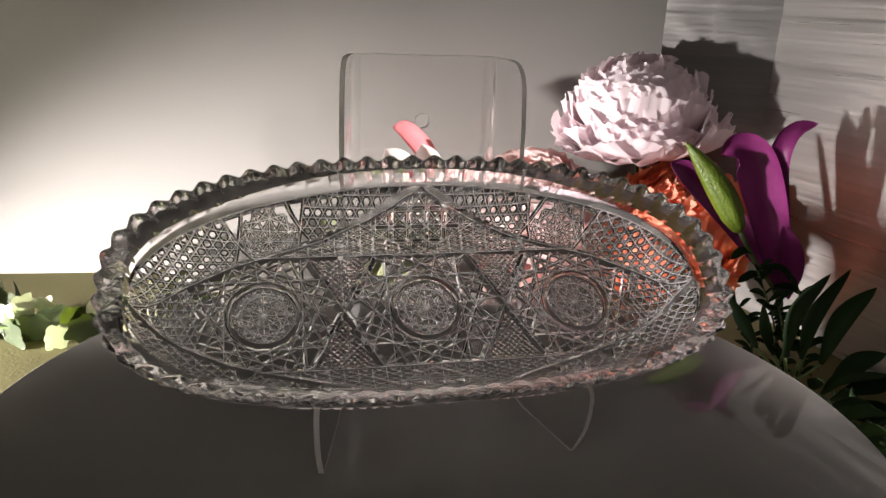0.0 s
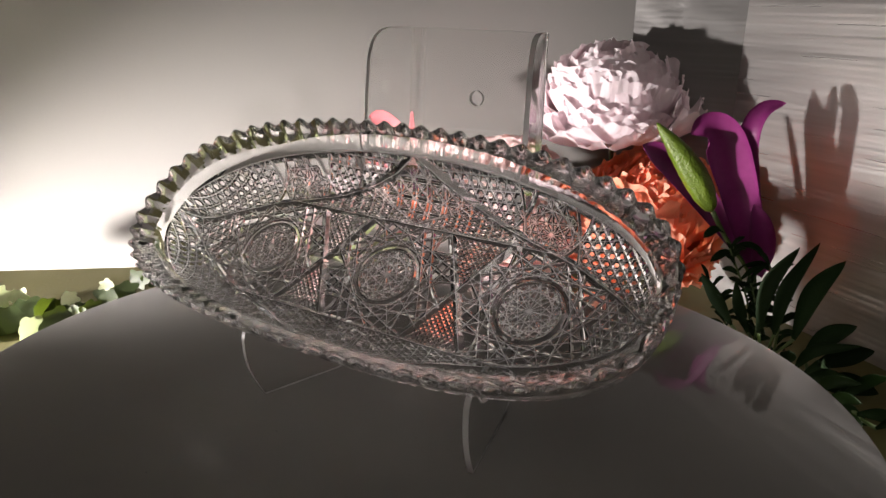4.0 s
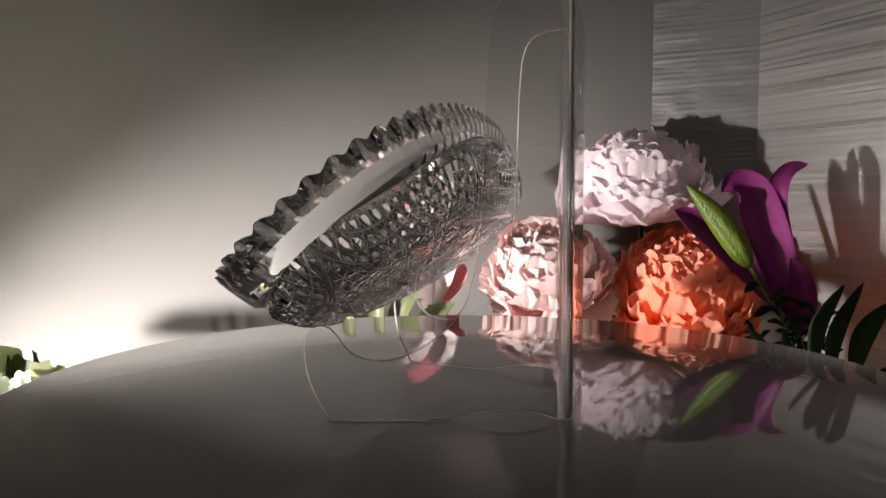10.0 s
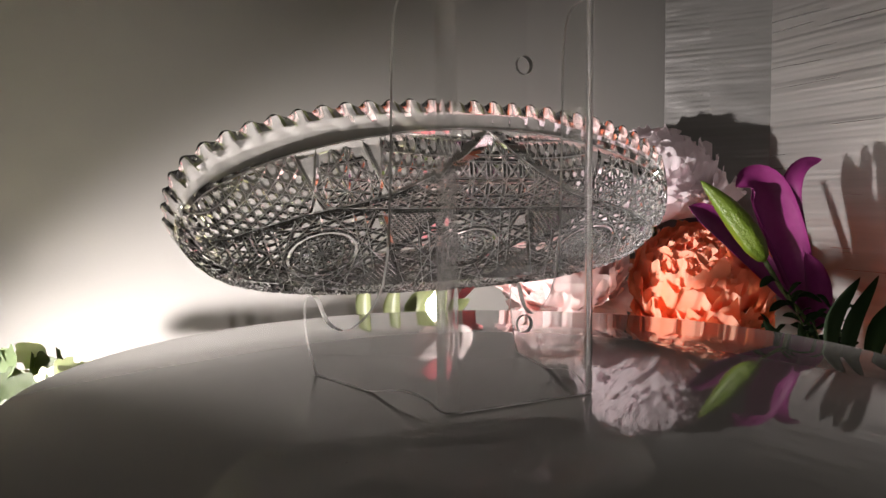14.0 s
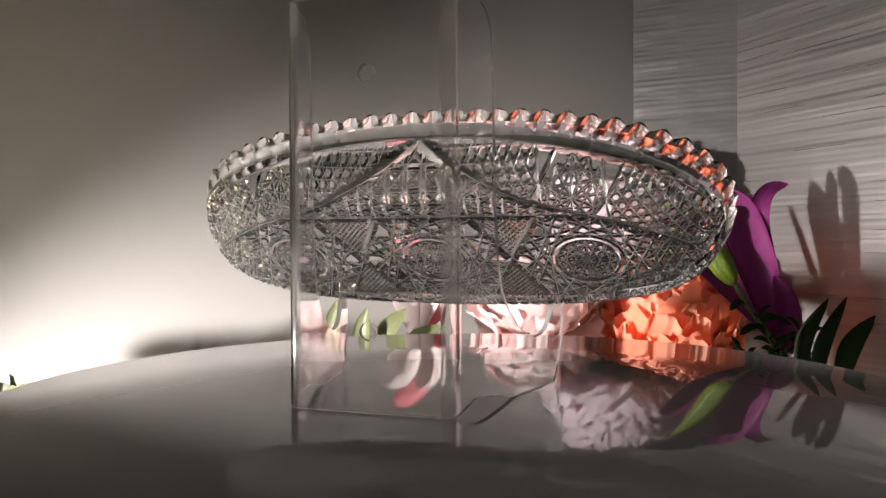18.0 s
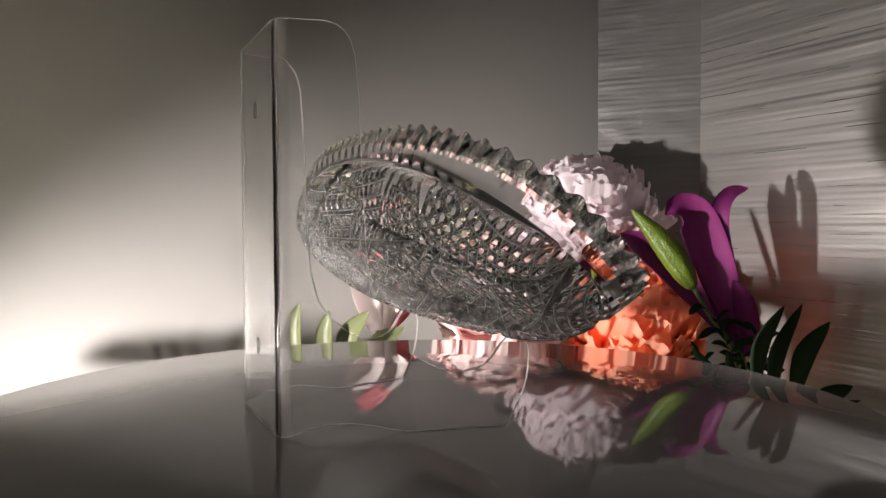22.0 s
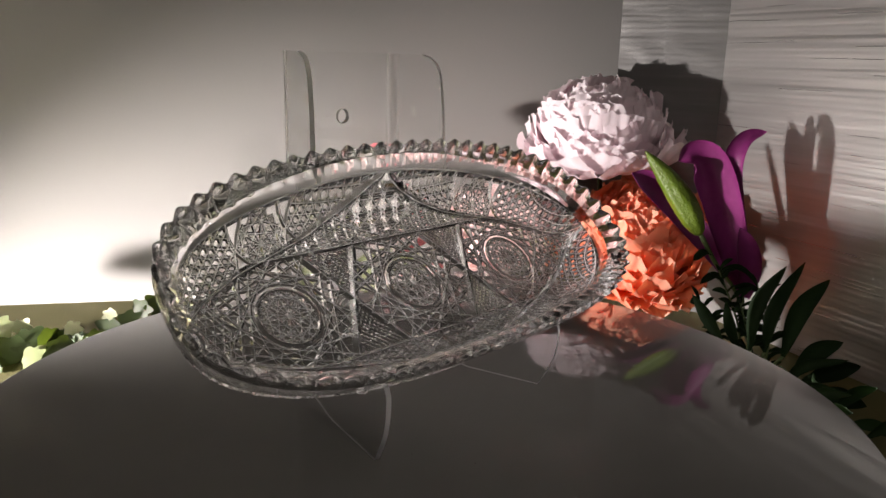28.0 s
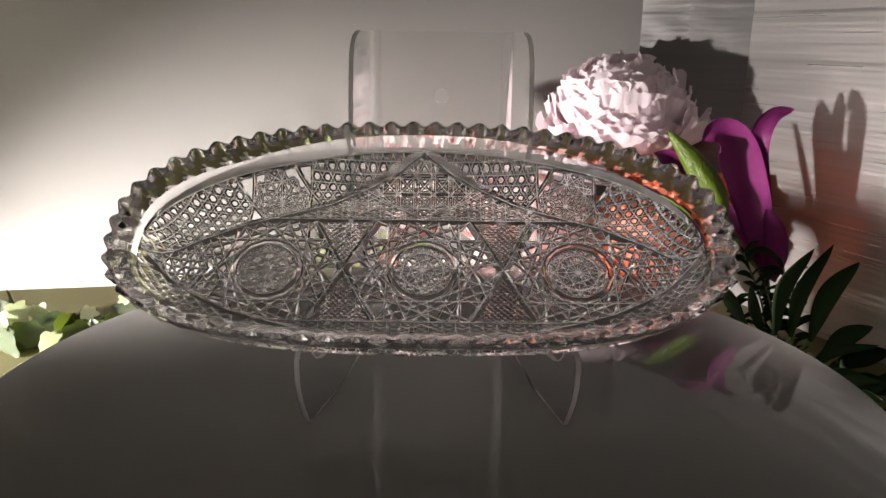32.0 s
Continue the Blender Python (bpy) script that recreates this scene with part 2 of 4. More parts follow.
def part(name, me, parent=None, m=None, label=""):
    ob = new(name, me)
    if parent is not None:
        ob.parent = parent
    if m is not None:
        ob.matrix_basis = m
    if label:
        tagged(ob, label)
    return ob


def grid_faces(nu, nv, wrap=False):
    n = nu if wrap else nu - 1
    return [(i * nv + j, ((i + 1) % nu) * nv + j, ((i + 1) % nu) * nv + j + 1, i * nv + j + 1) for i in range(n) for j in range(nv - 1)]


def slab(name, lo, hi, mat, kind="structure", bevel=0.0):
    bm = bmesh.new()
    bmesh.ops.create_cube(bm, size=1.0)
    for v in bm.verts:
        v.co = Vector([(lo[k] + hi[k]) / 2 + v.co[k] * (hi[k] - lo[k]) for k in range(3)])
    if bevel:
        bmesh.ops.bevel(bm, geom=bm.edges[:], offset=bevel, segments=2, affect="EDGES")
    me = bpy.data.meshes.new(name)
    bm.to_mesh(me)
    bm.free()
    me.materials.append(mat)
    return tagged(new(name, me), kind=kind)


def frame_of(axis, side=(0, 0, 1)):
    """A turn whose z runs along axis."""
    z = Vector(axis).normalized()
    x = Vector(side).cross(z)
    if x.length < 1e-4:
        x = Vector((1, 0, 0))
    x.normalize()
    y = z.cross(x)
    return Matrix((x, y, z)).transposed().to_4x4()


def spline(pts, n):
    """n points of a smooth line through pts."""
    p = [Vector(q) for q in pts]
    p = [2 * p[0] - p[1]] + p + [2 * p[-1] - p[-2]]
    out = []
    for k in range(n):
        u = k / (n - 1) * (len(p) - 3)
        i = min(int(u), len(p) - 4)
        t = u - i
        a, b, c, d = p[i:i + 4]
        out.append(0.5 * (2 * b + (c - a) * t + (2 * a - 5 * b + 4 * c - d) * t * t + (3 * b - a - 3 * c + d) * t ** 3))
    return out


def tube(name, pts, radius, mat, parent=None, n=14, sides=8, tip=0.6):
    line = spline(pts, n)
    verts = []
    for i, p in enumerate(line):
        d = (line[min(i + 1, n - 1)] - line[max(i - 1, 0)]).normalized()
        f = frame_of(d, (0.3, 0.9, 0.2)).to_3x3()
        r = radius * (1 + (tip - 1) * i / (n - 1))
        verts += [p + f @ Vector((r * math.cos(2 * math.pi * k / sides), r * math.sin(2 * math.pi * k / sides), 0)) for k in range(sides)]
    faces = [(i * sides + k, i * sides + (k + 1) % sides, (i + 1) * sides + (k + 1) % sides, (i + 1) * sides + k) for i in range(n - 1) for k in range(sides)]
    faces += [tuple(range(sides))[::-1], tuple((n - 1) * sides + k for k in range(sides))]
    return part(name, mesh_of(name, verts, faces, mat), parent)


def blade(name, pts, width, face, mat, parent=None, cup=0.25, wave=0.0, waves=3, nu=17, nv=9, point=0.7, base=0.35, fold=0.0, thick=0.0006, label=""):
    """A leaf or long petal: a sheet along a line, widest before the middle, hollow towards face."""
    line = spline(pts, nu)
    face = Vector(face)
    top, verts = [], []
    for i, p in enumerate(line):
        u = i / (nu - 1)
        d = (line[min(i + 1, nu - 1)] - line[max(i - 1, 0)]).normalized()
        f = face(u) if callable(face) else face
        s = d.cross(f).normalized()
        nrm = s.cross(d).normalized()
        w = width * (base + (1 - base) * math.sin(min(1, u / 0.55) * math.pi / 2)) * (1 - max(0, (u - 0.5) / 0.5) ** (1 / max(0.05, 1 - point) if point < 1 else 6)) ** 0.75
        w = max(w, width * 0.03)
        for j in range(nv):
            q = 2 * j / (nv - 1) - 1
            lift = cup * w * q * q + fold * w * abs(q) + wave * math.sin(waves * 2 * math.pi * u + 2.4 * q) * abs(q) * width
            top.append(p + s * (q * w) + nrm * lift)
            verts.append(nrm)
    low = [a - b * thick for a, b in zip(top, verts)]
    k = len(top)
    faces = grid_faces(nu, nv)
    faces = faces + [tuple(x + k for x in reversed(fc)) for fc in faces]
    rim = [i * nv for i in range(nu)] + [(nu - 1) * nv + j for j in range(1, nv)] + [i * nv + nv - 1 for i in range(nu - 2, -1, -1)] + list(range(nv - 2, 0, -1))
    faces += [(a, b, b + k, a + k) for a, b in zip(rim, rim[1:] + rim[:1])]
    return part(name, mesh_of(name, top + low, faces, mat), parent, label=label)


# ---- the setting ----
WALL_Y, TABLE_Z = 0.537, -0.102
WALL_TURN = 0.1  # rise of the back wall's y per metre of x; it passes WALL_Y at x = -0.31


def wall_at(x):
    return WALL_Y + WALL_TURN * (x + 0.31)


slab("wall_back", (-1.75, 0.0, -1.0), (1.75, 0.1, 1.6), M_WALL).matrix_world = pose(0, wall_at(0), 0, 0, 0, math.degrees(math.atan(WALL_TURN)))
# unseen walls, ceiling and floor, added to close the room in the dark
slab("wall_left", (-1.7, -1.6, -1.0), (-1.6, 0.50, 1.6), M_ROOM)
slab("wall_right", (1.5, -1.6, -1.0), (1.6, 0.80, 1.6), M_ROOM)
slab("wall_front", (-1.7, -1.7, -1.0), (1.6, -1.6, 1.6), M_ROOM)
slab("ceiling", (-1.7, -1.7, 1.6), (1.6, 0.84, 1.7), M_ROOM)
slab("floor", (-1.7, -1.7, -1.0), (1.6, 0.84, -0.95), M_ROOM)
slab("tabletop", (-1.1, -0.55, TABLE_Z - 0.03), (1.1, 0.56, TABLE_Z), M_TABLE, bevel=0.004)


def ribbed_sheet():
    """A sheet with level ribs that stands across the corner of the room and folds forward."""
    rng = random.Random(5)
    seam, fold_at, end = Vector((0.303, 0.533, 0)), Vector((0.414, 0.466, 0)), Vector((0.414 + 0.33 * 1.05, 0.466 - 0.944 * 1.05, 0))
    thing = tagged(new("ribbed_sheet"), "grey satin sheet with fine level ribs, standing behind the flowers", "screen")
    z0, z1, pitch = TABLE_Z, 0.62, 0.0066
    n = int((z1 - z0) / pitch)
    depth = [rng.uniform(0.25, 1.0) if rng.random() > 0.22 else rng.uniform(1.2, 1.9) for _ in range(n + 1)]
    # the face left of the fold takes the shade-toned copy
    for a, b, mat in ((seam, fold_at, M_RIB_SHADE), (fold_at, end, M_RIB)):
        along = (b - a).normalized()
        out = Vector((along.y, -along.x, 0)) * -1
        out = out if out.dot(Vector((0, -0.45, 0)) - a) > 0 else -out
        nu = 18
        verts = []
        for i in range(nu):
            u = i / (nu - 1)
            for j in range(n):
                for q, h in ((0.0, 0.0), (0.25, 0.8), (0.55, 1.0), (0.85, 0.7)):
                    sag = 0.0006 * noise.noise(Vector((u * 4, j * 0.35, 2.0)))
                    verts.append(a.lerp(b, u) + out * (0.00011 * depth[j] * h + sag) + Vector((0, 0, z0 + (j + q) * pitch)))
        m = 4 * n
        faces = grid_faces(nu, m)
        k = len(verts)
        verts += [v - out * 0.003 for v in verts]
        faces += [tuple(x + k for x in reversed(f)) for f in faces]
        part("panel", mesh_of("panel", verts, faces, mat), thing, label="grey satin panel with its shade put into the colour" if mat is M_RIB_SHADE else "")
    return thing


ribbed_sheet()


# ---- the turntable ----
def lathe(name, profile, mat, n=160):
    verts = [(r * math.cos(2 * math.pi * i / n), r * math.sin(2 * math.pi * i / n), z) for i in range(n) for r, z in profile]
    return mesh_of(name, verts, grid_faces(n, len(profile), True), mat)


def turntable():
    thing = tagged(new("turntable"), "round glossy pale turntable that carries the glass dish", "turntable")
    R = 0.277
    disc = lathe("disc", [(0.0001, 0), (0.14, 0), (R - 0.0012, 0), (R - 0.0004, -0.0003), (R, -0.001), (R, -0.008), (R - 0.001, -0.0095), (0.14, -0.010), (0.0001, -0.010)], M_DISC)
    part("disc", disc, thing)
    # this base is unseen; its width is added to block the left lamp's light
    part("unseen_base", lathe("unseen_base", [(0.0001, -0.0102), (0.10, -0.0102), (0.238, -0.0125), (0.240, -0.015), (0.240, -0.097), (0.236, -0.1018), (0.0001, -0.1018)], M_DISC_EDGE, 96), thing)
    rng = random.Random(8)
    verts, faces = [], []
    for _ in range(46):
        r, a, s = 0.265 * math.sqrt(rng.random()), rng.uniform(0, 6.283), rng.uniform(0.0001, 0.0004)
        k, c = len(verts), Vector((r * math.cos(a), r * math.sin(a), 0))
        stretch = rng.uniform(0.6, 2.2)
        ring = [(math.cos(b) * stretch, math.sin(b)) for b in [q * math.pi / 3 for q in range(6)]]
        verts += [c + Vector((s * x, s * y, 0.00002)) for x, y in ring] + [c + Vector((0, 0, s * 0.12))]
        faces += [(k + q, k + (q + 1) % 6, k + 6) for q in range(6)]
    tagged(part("dust_specks", mesh_of("dust_specks", verts, faces, M_DUST), thing), "fine dark dust on the glossy disc", kind="stuff")
    return thing


TURNTABLE = turntable()


def puck_lamp(eye, aim):
    """A small round lamp that leans on the table's edge and glows through its lens."""
    thing = tagged(new("puck_lamp"), "small round white lamp with a glowing lens on a short foot", "lamp")
    ahead = (Vector(aim) - Vector(eye)).normalized()
    head = Matrix.Translation(Vector(eye) - ahead * 0.006) @ frame_of(ahead)
    part("housing", lathe("housing", [(0.0001, -0.012), (0.030, -0.012), (0.034, -0.008), (0.034, 0.001), (0.031, 0.002), (0.030, 0.0), (0.0001, 0.0)], M_ROOM, 40), thing, head)
    part("lens", lathe("lens", [(0.0001, 0.0022), (0.010, 0.0018), (0.016, 0.0005)], M_LENS, 32), thing, head)
    foot = Vector((eye[0], eye[1], TABLE_Z)) - ahead * 0.012
    tube("foot", [foot, Vector((foot.x, foot.y, eye[2] - 0.006))], 0.006, M_ROOM, thing, n=4)
    return thing


puck_lamp(LAMP_L, AIM_L)


# ---- the acrylic stand ----
def curve_at(points, u):
    for (a, p), (b, q) in zip(points, points[1:]):
        if u <= b:
            return p + (q - p) * (u - a) / (b - a)
    return points[-1][1]


def acrylic_stand():
    """One clear sheet: an upright plate whose two wings fold forward, end in hooks and splay a little."""
    top = [(0, .2175), (.026, .2172), (.032, .2155), (.036, .2125), (.039, .208), (.0413, .200), (.0432, .178), (.0446, .135), (.0462, .100), (.0485, .078), (.053, .0615), (.060, .051),
           (.067, .0445), (.075, .0385), (.085, .0335), (.095, .031), (.104, .0317), (.111, .0342), (.116, .039), (.1195, .0445), (.123, .0482), (.127, .0492), (.131, .0487), (.134, .0468), (.1358, .0435), (.1366, .0395)]
    low = [(0, 0.0003), (.008, .0016), (.016, .0045), (.026, .0062), (.038, .0060), (.050, .0040), (.060, .0015), (.069, 0), (.2, 0)]
    front = [(0, .1234), (.008, .1280), (.018, .1330), (.028, .1357), (.040, .1366), (.3, .1366)]
    half, T, R = 0.0468, 0.0031, 0.0090
    cx, py, HOLES, hs = 0.0146, 0.0772, (0.0425, 0.1762), 0.0085
    fr = [0.0, 0.08, (HOLES[0] - hs) / .2175, (HOLES[0] + hs) / .2175, 0.35, 0.5, 0.65, (HOLES[1] - hs) / .2175, (HOLES[1] + hs) / .2175, 0.92, 1.0]
    wing = Vector((0.0285, -0.1205)).normalized()
    turn = math.atan2(-wing.y, wing.x)
    tan = R * math.tan(turn / 2)
    stations = []
    for x in (-half + tan, -0.03, -hs, hs, 0.03, half - tan):
        stations.append((Vector((x, 0)), Vector((0, -1)), 0.0))
    right = []
    for k in range(1, 9):
        a = turn * k / 8
        c = Vector((half - tan, -R))
        right.append((c + R * Vector((math.sin(a), math.cos(a))), -Vector((math.sin(a), math.cos(a))), (k - 4) / 8 * R * turn if k > 4 else 0.0))
    corner = Vector((half, 0))
    us = sorted({u for u, _ in top} | {u for u, _ in low if u < 0.13} | {.0405, .0424, .044, .0455, .047, .0505, .0565})
    for u in us:
        if u > tan + 0.0005:
            right.append((corner + wing * u, -Vector((-wing.y, wing.x)), u))
    left = [(Vector((-p.x, p.y)), Vector((-q.x, q.y)), u) for p, q, u in reversed(right)]
    stations = left + stations + right
    nr, verts = len(fr), []
    for face in (0, 1):
        for p, nrm, u in stations:
            zb, zt = curve_at(low, u), curve_at(top, u)
            for f in fr:
                z = zb + (zt - zb) * f
                q = p
                if u > 0.100:
                    lim = curve_at(front, z)
                    nu_ = 0.100 + (u - 0.100) * (lim - 0.100) / 0.0366
                    d = Vector((wing.x if p.x > 0 else -wing.x, wing.y))
                    q = p + d * (nu_ - u)
                q = q + nrm * T * face
                verts.append((cx + q.x, py + q.y, z))
    ns = len(stations)
    K = ns * nr
    mid = [i for i in range(ns - 1) if abs(stations[i][0].x + hs) < 1e-6 and abs(stations[i + 1][0].x - hs) < 1e-6][0]
    holes = {(mid, 2), (mid, 7)}
    faces = []
    for i in range(ns - 1):
        for j in range(nr - 1):
            a, b, c, d = i * nr + j, (i + 1) * nr + j, (i + 1) * nr + j + 1, i * nr + j + 1
            if (i, j) not in holes:
                faces += [(a, b, c, d), (d + K, c + K, b + K, a + K)]
    for i in range(ns - 1):
        a, b = i * nr, (i + 1) * nr
        faces.append((b, a, a + K, b + K))
        a, b = i * nr + nr - 1, (i + 1) * nr + nr - 1
        faces.append((a, b, b + K, a + K))
    for i in (0, ns - 1):
        for j in range(nr - 1):
            a, b = i * nr + j, i * nr + j + 1
            faces.append((a, b, b + K, a + K) if i == 0 else (b, a, a + K, b + K))
    S = 24
    for (i, j), zc in zip(sorted(holes), HOLES):
        sq = [i * nr + j, (i + 1) * nr + j, (i + 1) * nr + j + 1, i * nr + j + 1]
        base = len(verts)
        for face in (0, 1):
            for k in range(S):
                a = -3 * math.pi / 4 + 2 * math.pi * k / S
                verts.append((cx + 0.0047 * math.cos(a), py - T * face, zc + 0.0047 * math.sin(a)))
        for k in range(S):
            k2 = (k + 1) % S
            c1 = int(((k + 0.5) * 4 / S) + 0.5) % 4
            faces.append((base + k, sq[c1], base + k2))
            faces.append((base + S + k2, sq[c1] + K, base + S + k))
            faces.append((base + k, base + k2, base + S + k2, base + S + k))
        for c in range(4):
            k = (c * S // 4 + S // 8) % S
            faces.append((sq[c], sq[(c + 1) % 4], base + k))
            faces.append((base + S + k, sq[(c + 1) % 4] + K, sq[c] + K))
    me = mesh_of("acrylic_stand", verts, faces, M_ACRYL, smooth=False)
    me.materials.append(M_ACRYL_EDGE)
    me.materials.append(M_ACRYL_BEND)
    bm = bmesh.new()
    bm.from_mesh(me)
    bmesh.ops.recalc_face_normals(bm, faces=bm.faces[:])
    for e in bm.edges:
        e.smooth = e.calc_face_angle(3.0) < radians(32)
    for f in bm.faces:
        f.smooth = True
        # sawn edges and hole walls join the front sheet to the back sheet
        if len({(v.index // K if v.index < 2 * K else (v.index - 2 * K) // S % 2) for v in f.verts}) == 2:
            f.material_index = 1
        # the bent corners get the milky copy that stands in for caught light
        elif abs(f.calc_center_median().x - cx) > half - tan and f.calc_center_median().y > py - tan:
            f.material_index = 2
    bm.to_mesh(me)
    bm.free()
    thing = tagged(new("acrylic_stand"), "clear bent acrylic display stand with two hooked wings, on the turntable", "display stand")
    # the flat back and the two folded wings, parted just past the bends
    for name, side in (("back_plate", 0), ("wing", -1), ("wing", 1)):
        piece = me.copy()
        piece.name = name
        bm = bmesh.new()
        bm.from_mesh(piece)
        cut = [f for f in bm.faces if (0 if f.calc_center_median().y > py - 0.0135 else (1 if f.calc_center_median().x > cx else -1)) != side]
        bmesh.ops.delete(bm, geom=cut, context="FACES")
        bm.to_mesh(piece)
        bm.free()
        part(name, piece, thing)
    bpy.data.meshes.remove(me)
    return thing


STAND = acrylic_stand()


# ---- the cut-glass dish ----
DISH_AT, DISH_TILT = (0.0050, -0.0378, 0.1181), 40.63
HALF_L, HALF_W, DIP, POWER, DEEP = 0.1741, 0.0738, 0.0102, 2.60, 0.0538


LINES = [False]


def groove(dist, half, deep):
    """A cut with a V section; with LINES on, 1 along its bottom instead of its depth."""
    if LINES[0]:
        return np.clip(1 - np.abs(dist) / 0.002, 0, 1)
    return deep * np.clip(1 - np.abs(dist) / half, 0, 1)


def family(x, y, angle, pitch, half, deep, shift=0.0):
    a = math.radians(angle)
    d = x * math.cos(a) + y * math.sin(a) + shift
    return groove((d / pitch - np.round(d / pitch)) * pitch, half, deep)


def hobstar(x, y, r, spokes, deep):
    """A ring, spokes, and the chords of a many-pointed star within radius r."""
    rad, ang = np.hypot(x, y), np.arctan2(y, x)
    step = 2 * math.pi / spokes
    loc = ang - np.round(ang / step) * step
    out = np.where(rad < r, groove(rad * np.sin(loc), 0.0009, deep), 0)
    for frac in (0.38, 0.72):
        near = np.zeros_like(x)
        for k in range(spokes // 2 if frac < 0.5 else spokes):
            a = step * (k + 0.5) * (2 if frac < 0.5 else 1)
            near = np.maximum(near, groove(x * math.cos(a) + y * math.sin(a) - frac * r, 0.0008, deep * 0.9))
        out = np.maximum(out, np.where(rad < r, near, 0))
    return out


def cuts(x, v):
    """Depth of the cutting at plan places x (along the dish) and v (across it)."""
    ax, av = np.abs(x), np.abs(v)
    low = v - 0.0012
    edge = 0.0697 * np.clip(1 - (ax / 0.1668) ** 2.4, 0, 1) ** (1 / 2.4)
    sx = np.array([0, .010, .020, .035, .06, .085, .11, .135, .1655])
    sv = np.array([.070, .0668, .0632, .0575, .0470, .0388, .0310, .0190, .0])
    swag = np.interp(ax, sx, sv)
    slope = np.sqrt(1 + np.gradient(sv, sx)[np.clip(np.searchsorted(sx, ax), 0, 8)] ** 2)
    to_swag = (av - swag) / slope
    h = np.zeros_like(x)
    inside = av < edge
    # panels above the swag: cane lattices and a star on each shoulder
    above = inside & (to_swag > 0.002)
    lattice = np.maximum.reduce([family(x, v * 1.35, a, 0.0055, 0.00125, 0.0012, 0.00275) for a in (90, 30, 150)])
    shoulder = hobstar(ax - 0.0885, (av - 0.0475) * 1.25, 0.0175, 12, 0.0012)
    near_star = np.hypot(ax - 0.0885, (av - 0.0475) * 1.25) < 0.0177
    # two crossing mitres at each side of the star leave plain corner facets
    up1, gi1 = ax - 0.0705 + 0.15 * (av - 0.0545), ax - 0.0705 - 0.95 * (av - 0.0545)
    up2, gi2 = ax - 0.1065 + 0.15 * (av - 0.0455), ax - 0.1065 - 0.95 * (av - 0.0455)
    in_star = (up1 > 0) & (gi1 > 0) & (up2 < 0) & (gi2 < 0)
    in_cane = ((up1 < 0) & (gi1 < 0)) | ((up2 > 0) & (gi2 > 0))
    h = np.where(above, np.where(in_star, shoulder, np.where(in_cane, lattice, 0)), h)
    for d in (up1, gi1 * 0.72, up2, gi2 * 0.72):
        h = np.where(above, np.maximum(h, groove(d, 0.0013, 0.0014)), h)
    # below the swag: a diamond of squares between two small cane panels
    lower = inside & (to_swag < -0.0015) & (av > 0.0372)
    dia = av - 0.0375 - 0.53 * ax
    squares = np.maximum.reduce([family(x, v * 1.3, a, 0.0109, 0.0012, 0.0012, 0.00545 + s) for a in (0, 90) for s in (-0.00135, 0.00135)] + [family(x, v * 1.3, a, 0.0077, 0.0012, 0.0011) for a in (45, 135)])
    cane = np.maximum.reduce([family(x, v * 1.3, a, 0.0078, 0.0015, 0.0013, 0.0039) for a in (0, 60, 120)] + [family(x, v * 1.3, a, 0.0078, 0.0009, 0.0008) for a in (60, 120)])
    h = np.where(lower, np.where(dia > 0, squares, cane), h)
    h = np.where(inside & (to_swag < 0), np.maximum(h, (av > 0.0372) * groove(dia * 0.88, 0.0015, 0.0016) * (dia < 0.0015)), h)
    # the bottom: three stars, crossing mitres with fine hatched triangles, latticed ends
    floor_ = inside & (av < 0.0352) & (to_swag < -0.001)
    hatch = np.maximum.reduce([family(x, v, a, 0.0026, 0.0013, 0.0009) for a in (45, 135)])
    ends = np.maximum.reduce([family(x, v, a, 0.0052, 0.0009, 0.0012) for a in (25, 155, 90)])
    fx = np.abs(ax - 0.0477)
    tri = fx < 0.0200 * av / 0.0365 - 0.0017
    star = np.zeros_like(x)
    for x0 in (-0.0925, 0.0, 0.0925):
        dx = x - x0
        rad = np.hypot(dx, v)
        inner = hobstar(dx, v, 0.0166, 16, 0.0011)
        ring = groove(rad - 0.0176, 0.0013, 0.0011) * (0 if LINES[0] else 1)
        web = np.zeros_like(x)
        for k in range(16):
            a = 2 * math.pi * k / 16
            web = np.maximum(web, groove(dx * math.cos(a) + v * math.sin(a) - 0.0215, 0.0013, 0.0012))
            web = np.maximum(web, np.where(rad > 0.0205, groove(dx * math.cos(a + 0.13) + v * math.sin(a + 0.13), 0.0010, 0.0008), 0))
            if k % 2:
                web = np.maximum(web, groove(dx * math.cos(a) + v * math.sin(a) - 0.0275, 0.0013, 0.0012))
        one = np.where(rad < 0.0179, np.maximum(inner, ring), np.maximum(web, ring))
        star = np.where(np.abs(dx) < 0.0468, one, star)
    if LINES[0]:
        hatch = hatch * 0.0
    h = np.where(floor_, np.where(tri, hatch, np.where(ax > 0.1285, ends, star)), h)
    for s in (-1, 1):
        h = np.where(floor_, np.maximum(h, groove((fx - s * 0.0200 * av / 0.0365) * 0.86, 0.0030, 0.0028)), h)
    h = np.where(floor_, np.maximum(h, groove((ax - 0.1285 - 0.5 * av) * 0.9, 0.0013, 0.0014)), h)
    # long mitres: the foot line, the swags and the border
    h = np.where(inside & (ax < 0.098), np.maximum(h, groove(av - 0.0365, 0.0028, 0.0027)), h)
    h = np.where(inside, np.maximum(h, groove(to_swag, 0.0031, 0.0029)), h)
    h = np.maximum(h, groove(av - edge, 0.0020, 0.0019) * (ax < 0.166))
    return h


